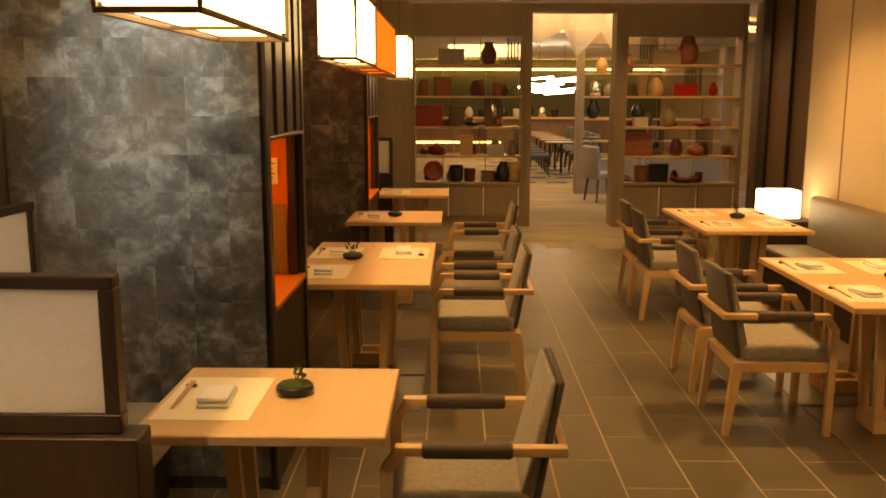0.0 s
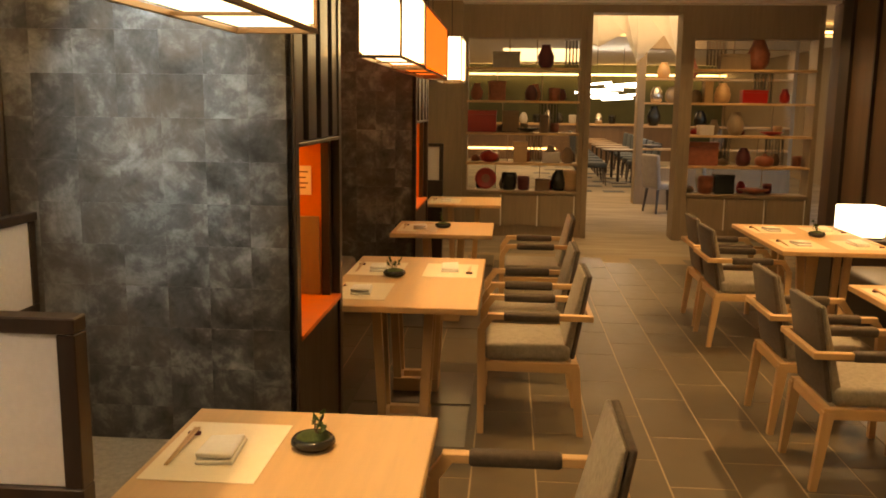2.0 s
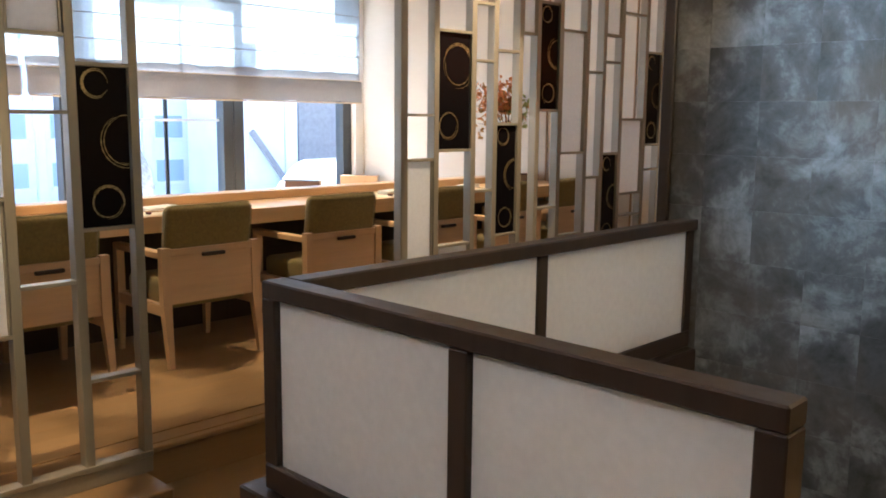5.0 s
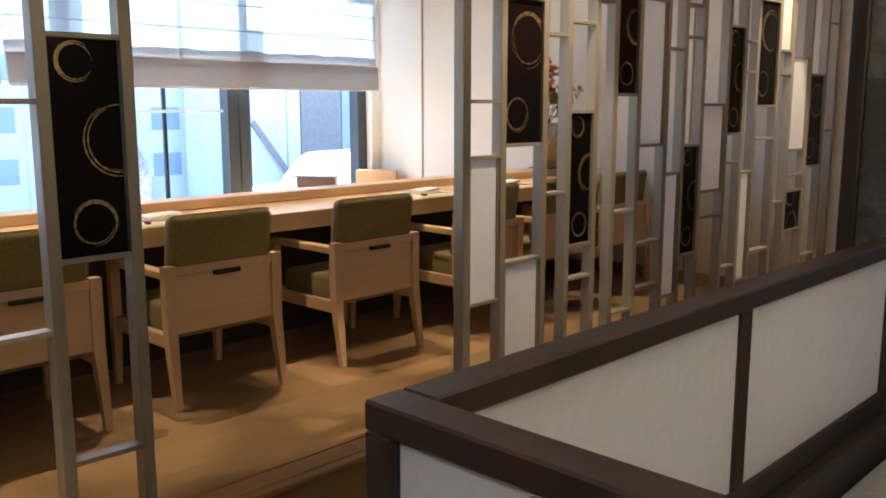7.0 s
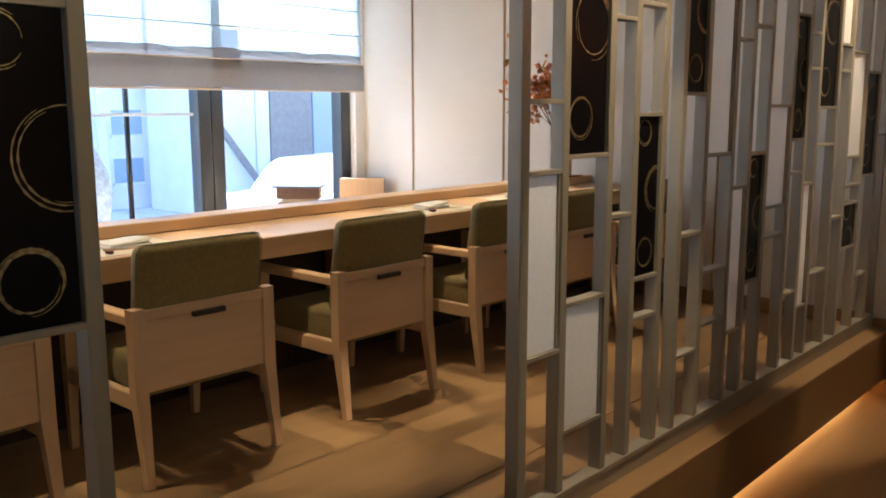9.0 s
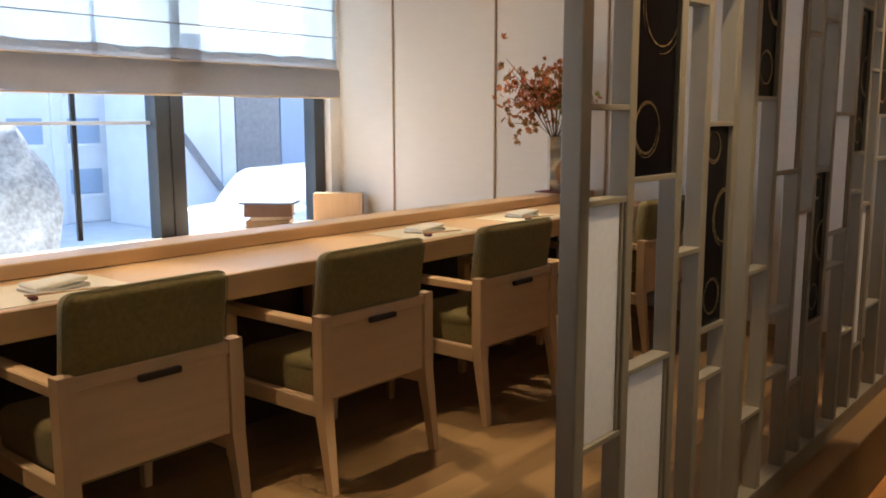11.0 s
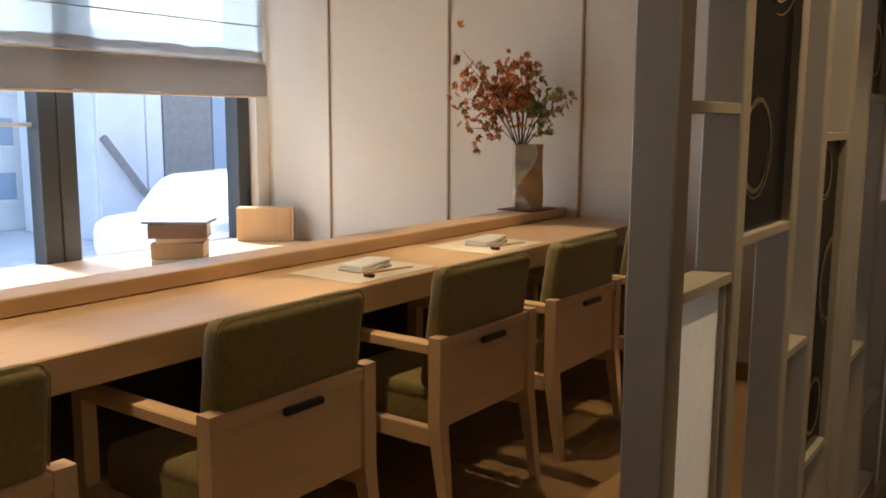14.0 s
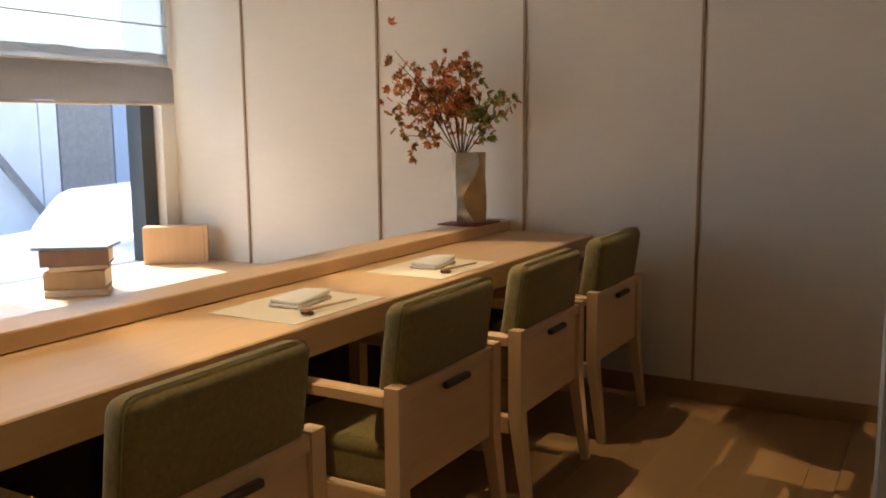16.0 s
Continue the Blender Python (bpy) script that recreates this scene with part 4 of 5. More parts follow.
def dining_chair(m):
    """Oak armchair; its front points to -x, the rear bar lies at x = 0.27."""
    c = thing("dining_chair", "pale oak armchair with grey seat and leather-wrapped arms", "chair", m, "chairs at the dining tables")
    w = 0.235
    for s in (-1, 1):
        bm = bmesh.new()
        bar(bm, (-0.26, s * (w - 0.02), 0), (-0.262, s * (w - 0.02), 0.555), 0.032, 0.030, 0.040, 0.036)
        bar(bm, (-0.262, s * (w - 0.02), 0.552), (-0.215, s * (w - 0.02), 0.618), 0.036, 0.036)
        part("front_leg", bm, OAK_Z, c)
        bm = bmesh.new()
        bar(bm, (0.245, s * (w - 0.02), 0), (0.205, s * (w - 0.02), 0.365), 0.030, 0.030, 0.050, 0.036)
        part("rear_leg", bm, OAK_Z, c)
        block("armrest", OAK_X, c, -0.235, 0.29, s * (w - 0.018) - 0.019, s * (w - 0.018) + 0.019, 0.602, 0.632, 0.003)
        bm = bmesh.new()
        box(bm, -0.155, 0.125, s * (w - 0.018) - 0.027, s * (w - 0.018) + 0.027, 0.594, 0.640, 0.014, 3)
        part("arm_wrap", bm, BROWNFAB, c, "dark brown leather arm wrap", True)
        block("side_rail", OAK_X, c, -0.24, 0.225, s * (w - 0.02) - 0.017, s * (w - 0.02) + 0.017, 0.335, 0.385, 0.003)
    block("front_rail", OAK, c, -0.277, -0.247, -w + 0.038, w - 0.038, 0.335, 0.385, 0.003)
    block("rear_rail", OAK, c, 0.19, 0.222, -w + 0.038, w - 0.038, 0.335, 0.385, 0.003)
    block("rear_bar", OAK, c, 0.262, 0.29, -w + 0.036, w - 0.036, 0.603, 0.631, 0.003)
    bm = bmesh.new()
    box(bm, -0.25, 0.185, -w + 0.012, w - 0.012, 0.386, 0.475, 0.032, 4)
    part("seat", bm, GREYFAB, c, "grey woven seat cushion", True)
    for name, mat, a, b, lab in (("backrest", GREYFAB, 0.165, 0.212, "grey woven backrest"), ("back_shell", BROWNFAB, 0.212, 0.236, "dark brown back of the backrest")):
        bm = bmesh.new()
        vs = box(bm, a, b, -w + 0.030, w - 0.030, 0.40, 0.825, 0.010, 2)
        for v in vs:
            k = max(0.0, (v.co.z - 0.40) / 0.42)
            v.co.x += 0.075 * k ** 1.2 - 0.03 + (0.028 * k if name == "backrest" and v.co.x < 0.19 else 0)
            v.co.y *= 1 - 0.07 * k ** 3
        part(name, bm, mat, c, lab, True)
    return c


LEFT = [(0.25, 2.235), (0.34, 4.44), (0.34, 5.20), (0.40, 6.70), (0.40, 7.35)]
RIGHT = [(1.80, 3.91), (1.81, 4.58), (1.86, 6.22), (1.88, 6.80)]
c0 = dining_chair(pose(LEFT[0][0], LEFT[0][1], 0))
for x, y in LEFT[1:3] + [(0.42, 6.62)]:
    copy_thing(c0, pose(x, y, 0))
for x, y in RIGHT:
    copy_thing(c0, pose(x, y, 0, 0, 0, 180))


def bowl_plant(x, y, z, seed):
    rng = random.Random(seed)
    p = thing("bowl_plant", "small dark bowl with a green sprig on the table", "plant", pose(x, y, z, 0, 0, seed * 50), "table plants")
    bm = bmesh.new()
    lathe(bm, [(0.030, 0), (0.052, 0.004), (0.062, 0.016), (0.060, 0.026), (0.052, 0.034), (0.046, 0.030)])
    part("bowl", bm, CERAMIC, p, "dark glazed bowl", True)
    bm = bmesh.new()
    lathe(bm, [(0.050, 0.029), (0.040, 0.037), (0.022, 0.043), (0.004, 0.045)])
    part("moss", bm, MOSS, p, "dark green moss", True)
    lv = bmesh.new()
    for k in range(4):
        a = rng.uniform(0, 6.28)
        tip = Vector((0.06 * math.cos(a) * rng.uniform(0.3, 1), 0.06 * math.sin(a) * rng.uniform(0.3, 1), rng.uniform(0.06, 0.115)))
        bm = bmesh.new()
        tube(bm, [(0, 0, 0.03), tip * 0.5 + Vector((0.004, 0, 0.02)), tip], 0.002, 5)
        part("stem", bm, TWIG, p)
        for j in range(4):
            leaf_mesh(lv, tip * rng.uniform(0.55, 1.02) + Vector((0, 0, 0.01)), rng.uniform(0.009, 0.018), rng)
    tagged(part("leaves", lv, LEAF, p, "small green leaves"), kind="stuff")


bowl_plant(-0.325, 2.23, 0.72, 1)
setting_for_one(-0.57, 2.18, 0.72, 180)
bowl_plant(-0.42, 4.65, 0.72, 2)
for x, y, a in ((-0.54, 4.85, 180), (-0.12, 4.85, 0), (-0.54, 4.25, 180)):
    setting_for_one(x, y, 0.72, a)
bowl_plant(-0.30, 6.58, 0.72, 3)
setting_for_one(-0.48, 6.55, 0.72, 180)
setting_for_one(-0.42, 8.45, 0.72, 180)
bowl_plant(2.56, 4.12, 0.72, 4)
for x, y, a in ((2.21, 3.76, 180), (2.64, 4.45, 0), (2.21, 4.45, 180), (2.64, 3.76, 0)):
    setting_for_one(x, y, 0.72, a)
bowl_plant(2.48, 6.55, 0.72, 5)
for x, y, a in ((2.22, 6.15, 180), (2.64, 6.15, 0), (2.22, 6.85, 180), (2.64, 6.85, 0)):
    setting_for_one(x, y, 0.72, a)
stand = thing("side_table", "dark wooden side table at the bench's end", "side table", pose(3.10, 7.42, 0))
block("top", DARK, stand, -0.28, 0.30, -0.22, 0.18, 0.57, 0.60, 0.003)
block("cabinet", DARK, stand, -0.25, 0.27, -0.19, 0.16, 0, 0.569, 0.003)
lamp = thing("table_lamp", "glowing white paper cube lamp on a dark side table", "lamp", pose(3.10, 7.36, 0.60))
block("base", DARK, lamp, -0.15, 0.15, -0.10, 0.10, 0, 0.02, 0.003)
bm = bmesh.new()
box(bm, -0.165, 0.165, -0.12, 0.12, 0.02, 0.27, 0.015, 3)
part("shade", bm, CUBELAMP, lamp, "glowing paper shade")


# ---- lanterns ----
def lantern(x0, x1, y0, y1, z0, z1, paper, label, bars):
    g = thing("pendant_lantern", label, "lamp", pose((x0 + x1) / 2, (y0 + y1) / 2, z0), "pendant lanterns")
    hx, hy, h = (x1 - x0) / 2, (y1 - y0) / 2, z1 - z0
    t = 0.006
    for s in (-1, 1):
        block("paper_side", paper, g, s * (hx - 0.006) - 0.002, s * (hx - 0.006) + 0.002, -hy + 0.012, hy - 0.012, 0.03, h - 0.01, 0)
        block("paper_end", paper, g, -hx + 0.012, hx - 0.012, s * (hy - 0.006) - 0.002, s * (hy - 0.006) + 0.002, 0.03, h - 0.01, 0)
        block("frame_bar", LANTERNWOOD, g, s * hx - t, s * hx + t, -hy - t, hy + t, 0, 0.016, 0.002)
        block("frame_bar", LANTERNWOOD, g, s * hx - t, s * hx + t, -hy - t, hy + t, h - 0.014, h, 0.002)
        block("frame_bar", LANTERNWOOD, g, -hx + t, hx - t, s * hy - t, s * hy + t, 0, 0.016, 0.002)
        for q in (-1, 1):
            block("frame_post", LANTERNWOOD, g, s * hx - t, s * hx + t, q * hy - t, q * hy + t, 0.0165, h - 0.0145, 0.001)
    for k in range(1, bars):
        yy = -hy + 2 * hy * k / bars
        block("frame_bar", LANTERNWOOD, g, -hx + t, hx - t, yy - 0.006, yy + 0.006, 0.002, 0.012, 0.001)
    block("diffuser", paper, g, -hx + 0.014, hx - 0.014, -hy + 0.014, hy - 0.014, 0.020, 0.024, 0)
    bm = bmesh.new()
    tube(bm, [(0, 0, h), (0, 0, CEIL - z0)], 0.004, 6)
    part("cord", bm, HANDLE, g)
    return g


lantern(-0.655, -0.405, 1.62, 2.68, 1.865, 2.25, PAPERLAMP, "long glowing paper lantern in a dark frame", 2)
lantern(-0.52, -0.32, 4.1, 5.22, 1.865, 2.25, PAPERLAMP, "long glowing paper lantern in a dark frame", 2)
lantern(-0.52, -0.32, 5.26, 7.1, 1.855, 2.25, REDLAMP, "long orange-red paper lantern in a dark frame", 3)
lantern(-0.57, -0.37, 7.15, 7.7, 1.865, 2.2, PAPERLAMP, "glowing paper lantern in a dark frame", 1)
lantern(-0.50, -0.27, 8.2, 8.95, 1.865, 2.28, PAPERLAMP, "glowing paper lantern in a dark frame", 1)
# The rim at (-0.8, 0.7) belongs to an added lamp, not a known fixture.
for dx, dy, power in DOWNLIGHTS:
    d = thing("downlight", "small round recessed ceiling downlight", "lamp", pose(dx, dy, CEIL - 0.012), "ceiling downlights")
    bm = bmesh.new()
    lathe(bm, [(0.052, 0), (0.062, 0.002), (0.062, 0.0118), (0.045, 0.0118), (0.044, 0.004)], sides=20)
    part("rim", bm, WHITE, d)
# The last place, (-1.15, -0.2), is the rim of the added booth fill.
for px, py in PASSAGE + COUNTER_LIGHTS + [(-1.0, 2.1), (-1.15, -0.2)]:
    d = thing("downlight", "small round recessed ceiling downlight", "lamp", pose(px, py, CEIL - 0.012), "ceiling downlights")
    bm = bmesh.new()
    lathe(bm, [(0.052, 0), (0.062, 0.002), (0.062, 0.0118), (0.045, 0.0118), (0.044, 0.004)], sides=20)
    part("rim", bm, WHITE, d)

# ---- shelf wall ----
SH_Y = 10.97


def display_case(x0, x1, label):
    c = thing("display_case", label, "shelf unit", group="display cases")
    d = 0.32
    block("side_post", GREYWOOD, c, x0, x0 + 0.06, SH_Y, SH_Y + d, 0, 2.875, 0.003)
    block("side_post", GREYWOOD, c, x1 - 0.06, x1, SH_Y, SH_Y + d, 0, 2.875, 0.003)
    block("header", GREYWOOD, c, x0 + 0.06, x1 - 0.06, SH_Y + 0.01, SH_Y + d - 0.01, 2.47, 2.875, 0.003)
    block("base", GREYWOOD, c, x0 + 0.06, x1 - 0.06, SH_Y + 0.02, SH_Y + d - 0.01, 0, 0.55, 0.003)
    block("base_top", GREYWOOD, c, x0 + 0.055, x1 - 0.055, SH_Y - 0.01, SH_Y + d, 0.551, 0.585, 0.003)
    n = 3
    w = (x1 - x0 - 0.12) / n
    for i in range(n):
        a = x0 + 0.06 + i * w
        door = block("door", GREYWOOD, c, a + 0.012, a + w - 0.012, SH_Y - 0.002, SH_Y + 0.019, 0.14, 0.53, 0.003)
        block("stile", WHITE, door, a + w - 0.028, a + w - 0.012, SH_Y - 0.006, SH_Y - 0.0025, 0.14, 0.53, 0.001)
    for z in (2.11, 1.708, 1.313, 0.936):
        block("shelf", OAK_X, c, x0 + 0.05, x1 - 0.05, SH_Y - 0.004, SH_Y + d - 0.01, z - 0.028, z, 0.003)
    pane = block("glass_back", SMOKED, c, x0 + 0.06, x1 - 0.06, SH_Y + d - 0.008, SH_Y + d - 0.002, 0.586, 2.469, 0)
    pane.visible_shadow = False
    k = 0
    for z0, z1 in ((0.586, 0.907), (0.937, 1.284), (1.314, 1.679), (1.709, 2.081), (2.111, 2.469)):
        for f in (0.33, 0.66):
            xx = x0 + (x1 - x0) * (f + 0.05 * ((k * 7) % 3 - 1))
            block("back_mullion", GREYWOOD, c, xx - 0.006, xx + 0.006, SH_Y + d - 0.03, SH_Y + d - 0.009, z0, z1, 0.001)
            k += 1
    return c


def striped_glass(case, x0, x1, z0, z1):
    """A glass panel with fine upright white lines, behind the shelves."""
    p = block("striped_glass", SMOKED, case, x0, x1, SH_Y + 0.323, SH_Y + 0.327, z0, z1, 0)
    p.visible_shadow = False
    k = max(4, round((x1 - x0) / 0.042))
    for i in range(k):
        x = x0 + (x1 - x0) * (i + 0.5) / k
        block("white_line", PALEGREY, p, x - 0.009, x + 0.009, SH_Y + 0.328, SH_Y + 0.334, z0, z1, 0)


case_1 = display_case(-0.40, 1.10, "greyed oak display shelves with glass backs and crockery")
case_2 = display_case(2.345, 3.92, "greyed oak display shelves beside the doorway")
for case, x0, x1, z0, z1 in ((case_1, 0.86, 1.03, 2.12, 2.465), (case_1, 0.56, 0.80, 1.318, 1.675), (case_1, 0.40, 0.61, 0.94, 1.28), (case_2, 2.61, 2.86, 2.12, 2.465),
                            (case_2, 3.21, 3.45, 1.712, 2.08), (case_2, 2.76, 2.98, 0.94, 1.28), (case_2, 3.40, 3.64, 0.94, 1.28)):
    striped_glass(case, x0, x1, z0, z1)
door = thing("door_1", "open doorway framed in greyed oak", "doorway", kind="structure")
block("jamb", GREYWOOD, door, 1.101, 1.172, SH_Y - 0.02, SH_Y + 0.34, 0, 2.875, 0.003)
block("jamb", GREYWOOD, door, 2.244, 2.344, SH_Y - 0.02, SH_Y + 0.34, 0, 2.875, 0.003)
block("lintel", GREYWOOD, door, 1.173, 2.243, SH_Y - 0.01, SH_Y + 0.33, 2.77, 2.875, 0.003)
slab("ceiling_trim", WHITE, -0.4, 4.0, SH_Y - 0.25, SH_Y - 0.025, 2.86, 2.897, "white ceiling edge before the shelves", "trim")

POT = {"jar": [(0.05, 0), (0.085, 0.02), (0.10, 0.10), (0.075, 0.19), (0.045, 0.22), (0.05, 0.24)],
       "vase": [(0.06, 0), (0.10, 0.06), (0.11, 0.15), (0.07, 0.24), (0.055, 0.28), (0.065, 0.30)],
       "teapot": [(0.06, 0), (0.11, 0.02), (0.12, 0.08), (0.09, 0.12), (0.03, 0.135), (0.015, 0.16)],
       "dish": [(0.03, 0), (0.06, 0.01), (0.15, 0.04), (0.16, 0.055)],
       "stack": [(0.06, 0), (0.085, 0.02), (0.08, 0.055), (0.085, 0.06), (0.09, 0.10), (0.082, 0.125), (0.09, 0.13), (0.088, 0.17), (0.08, 0.2)]}


def pot(kind, x, z, mat, label, scale=1.0, y=SH_Y + 0.15):
    bm = bmesh.new()
    lathe(bm, [(r * scale, h * scale) for r, h in POT[kind]], sides=20)
    p = tagged(solid({"jar": "jar", "vase": "display_vase", "teapot": "teapot", "dish": "dish", "stack": "stacked_box"}[kind], bm, mat, True), label, "crockery", "crockery on the shelves")
    p.matrix_world = pose(x, y, z)


def shelf_box(x, z, w, h, mat, label, turn=0, d=0.08):
    b = thing("display_box", label, "box", pose(x, SH_Y + 0.16, z, 0, 0, turn), "boxes on the shelves")
    block("body", mat, b, -w / 2, w / 2, -d, d, 0, h * 0.8, 0.004)
    block("lid", mat, b, -w / 2 - 0.004, w / 2 + 0.004, -d - 0.004, d + 0.004, h * 0.8 + 0.001, h, 0.004)


pot("vase", 0.62, 2.11, PLUM, "plum glazed round vase on a shelf", 0.95)
shelf_box(0.13, 2.11, 0.34, 0.20, PALEGREY, "pale grey box on a shelf")
shelf_box(0.02, 1.708, 0.20, 0.24, TERRA, "brown red lidded box on a shelf", 8)
pot("jar", 0.45, 1.708, PLUM, "dark red jar on a shelf", 0.8)
pot("stack", 0.74, 1.708, TERRA, "rust coloured stacked pot on a shelf", 0.8)
shelf_box(-0.16, 1.313, 0.36, 0.27, RED, "dark red patterned box standing on a shelf")
shelf_box(0.20, 1.313, 0.20, 0.27, BROWNWOOD, "brown wooden box on a shelf")
pot("dish", 0.42, 1.313, CERAMIC, "dark shallow dish on a shelf")
shelf_box(0.62, 1.313, 0.10, 0.22, BROWNWOOD, "narrow brown box on a shelf")
pot("teapot", -0.06, 0.936, RED, "low red lacquer pot on a shelf", 1.0)
shelf_box(0.33, 0.936, 0.17, 0.26, OAK_Z, "pale wooden box standing on a shelf")
shelf_box(0.72, 0.936, 0.22, 0.13, WASHI, "white box on a shelf")
pot("jar", 0.93, 0.936, GREYWOOD, "pale brown jar on a shelf", 0.8)
plate = thing("lacquer_plate", "round red lacquer plate standing on the shelf", "plate", pose(-0.10, SH_Y + 0.12, 0.725, 80, 0, 0))
bm = bmesh.new()
lathe(bm, [(0.02, 0), (0.10, 0.0), (0.13, 0.02), (0.135, 0.026), (0.10, 0.012), (0.02, 0.010)], sides=32)
part("plate", bm, RED, plate, smooth=True)
bm = bmesh.new()
lathe(bm, [(0.005, 0.012), (0.055, 0.013), (0.05, 0.015)], sides=24)
part("ring", bm, TERRA, plate, "rust coloured centre")
pot("stack", 0.20, 0.585, CERAMIC, "dark stacked pot on a shelf", 1.1)
pot("stack", 0.38, 0.585, PLUM, "dark red stacked pot on a shelf", 0.9)
shelf_box(0.62, 0.585, 0.18, 0.15, BROWNWOOD, "brown box on a shelf")
pot("jar", 0.83, 0.585, CERAMIC, "black jar on a shelf", 1.1)
pot("stack", 0.98, 0.585, OAK_X, "ringed pale wood pot on a shelf", 1.3)
CROWD = random.Random(23)
SHADES = [RED, PLUM, CERAMIC, BROWNWOOD, TERRA, OAK_X, GREYWOOD]
for cx0, cx1 in ((-0.34, 1.04), (2.42, 3.86)):
    for cz in (0.585, 0.936, 1.313, 1.708):
        cx = cx0 + CROWD.uniform(0.06, 0.16)
        while cx < cx1 - 0.05:
            shade = CROWD.choice(SHADES)
            tone = {RED: "red lacquer", PLUM: "dark red", CERAMIC: "black", BROWNWOOD: "brown", TERRA: "rust", OAK_X: "pale wood", GREYWOOD: "greyed wood"}[shade]
            pot(CROWD.choice(["jar", "stack", "vase", "teapot"]), cx, cz, shade, "small " + tone + " pot at the back of the shelf", CROWD.uniform(0.45, 0.72), SH_Y + 0.275)
            cx += CROWD.uniform(0.24, 0.46)
shelf_box(2.92, 2.11, 0.36, 0.19, GREYWOOD, "tan box on a shelf")
pot("vase", 3.20, 2.11, TERRA, "dim red brown vase on a shelf", 1.25)
shelf_box(2.62, 1.708, 0.10, 0.26, BOARD, "tan tall box on a shelf")
pot("jar", 2.80, 1.708, OAK_X, "amber jar on a shelf", 1.0)
shelf_box(3.18, 1.708, 0.30, 0.16, RED, "bright red lacquer box with a knob on a shelf")
pot("vase", 2.98, 1.313, GREYWOOD, "round mottled grey vase on a shelf", 0.95)
shelf_box(2.62, 1.313, 0.18, 0.12, WASHI, "small white box on a shelf")
pot("dish", 3.42, 1.313, RED, "shallow red dish on a shelf", 0.9)
shelf_box(2.60, 0.936, 0.36, 0.29, TERRA, "square brown red frame standing on a shelf")
pot("jar", 3.10, 0.936, PLUM, "dark red jar on a shelf", 0.95)
pot("teapot", 3.36, 0.936, TERRA, "rust coloured pot on a shelf", 1.0)
pot("stack", 2.66, 0.585, TERRA, "ringed rust coloured pot on a shelf", 1.1)
shelf_box(2.88, 0.585, 0.24, 0.24, CERAMIC, "black box on a shelf")
pot("dish", 3.25, 0.585, TERRA, "wide rust coloured dish on a shelf", 1.2)

# ---- the room beyond the doorway ----
slab("wall_lounge_end", GREENWALL, -3.0, 8.0, 29.0, 29.2, 0, 3.2, "dim olive green far wall", "wall")
slab("wall_lounge_left", BROWNWOOD, -3.1, -2.9, 11.1, 29.0, 0, 3.2, "brown wall of the further room", "wall")
slab("wall_lounge_right", GREYWOOD, 7.0, 7.2, 11.1, 29.0, 0, 3.2, "greyed wall of the further room", "wall")
slab("ceiling_cove", WHITE, -2.8, 7.0, 17.0, 28.9, 2.95, 3.0, "lowered white ceiling with warm cove light", "ceiling")
slab("trim_cove_light", COVE, -2.8, 7.0, 16.9, 16.98, 3.02, 3.06, "warm cove light along the ceiling", "light strip")
slab("trim_cove_far", COVE, -2.8, 7.0, 28.7, 28.8, 2.6, 2.66, "warm cove light on the far wall", "light strip")
# Two broad fill lamps added to brighten the further room; no fixtures belong to them.
area("lounge_near_fill", (2.0, 14.5, 3.15), (2.0, 14.5, 0), 3.0, 3.0, 24, (1.0, 0.66, 0.34))
area("lounge_far_fill", (2.0, 23.0, 2.9), (2.0, 23.0, 0), 4.0, 6.0, 45, (1.0, 0.68, 0.36))
for i in range(9):
    for j in range(6):
        x = 1.0 + 0.62 * j + (0.31 if i % 2 else 0)
        slab("carpet_stripe", GREYBLUE, x - 0.2, x + 0.2, 17.0 + i * 1.1, 17.3 + i * 1.1, 0.0021, 0.006, "dark stripe woven in the carpet", "carpet")


def lounge_case(x0, x1, y):
    c = thing("display_case", "greyed oak display shelves in the further room", "shelf unit", group="display cases")
    block("side_post", GREYWOOD, c, x0, x0 + 0.12, y, y + 0.3, 0, 3.0, 0.003)
    block("side_post", GREYWOOD, c, x1 - 0.06, x1, y, y + 0.3, 0, 3.0, 0.003)
    block("base", GREYWOOD, c, x0 + 0.12, x1 - 0.06, y + 0.01, y + 0.29, 0, 0.62, 0.003)
    block("header", GREYWOOD, c, x0 + 0.12, x1 - 0.06, y + 0.01, y + 0.29, 2.6, 3.0, 0.003)
    for z in (0.95, 1.33, 1.72, 2.12):
        block("shelf", OAK_X, c, x0 + 0.1, x1 - 0.05, y, y + 0.3, z - 0.03, z, 0.003)


lounge_case(2.32, 4.9, 15.0)
for x, z, kind, mat, lab in ((2.62, 1.33, "vase", CERAMIC, "round black vase"), (3.05, 1.33, "jar", OAK_X, "amber jar"), (3.4, 1.33, "jar", CERAMIC, "black jar"),
                             (2.6, 0.95, "dish", PALEGREY, "pale dish"), (2.9, 1.72, "jar", GREYWOOD, "tan jar"), (2.65, 1.72, "jar", SILVER, "silvered jar"),
                             (3.2, 2.12, "vase", TERRA, "brown vase"), (2.75, 2.12, "jar", OAK_X, "amber jar"), (3.7, 0.95, "vase", PALEGREY, "pale vase")):
    pot(kind, x, z, mat, lab + " on a shelf in the further room", 1.1, 15.15)


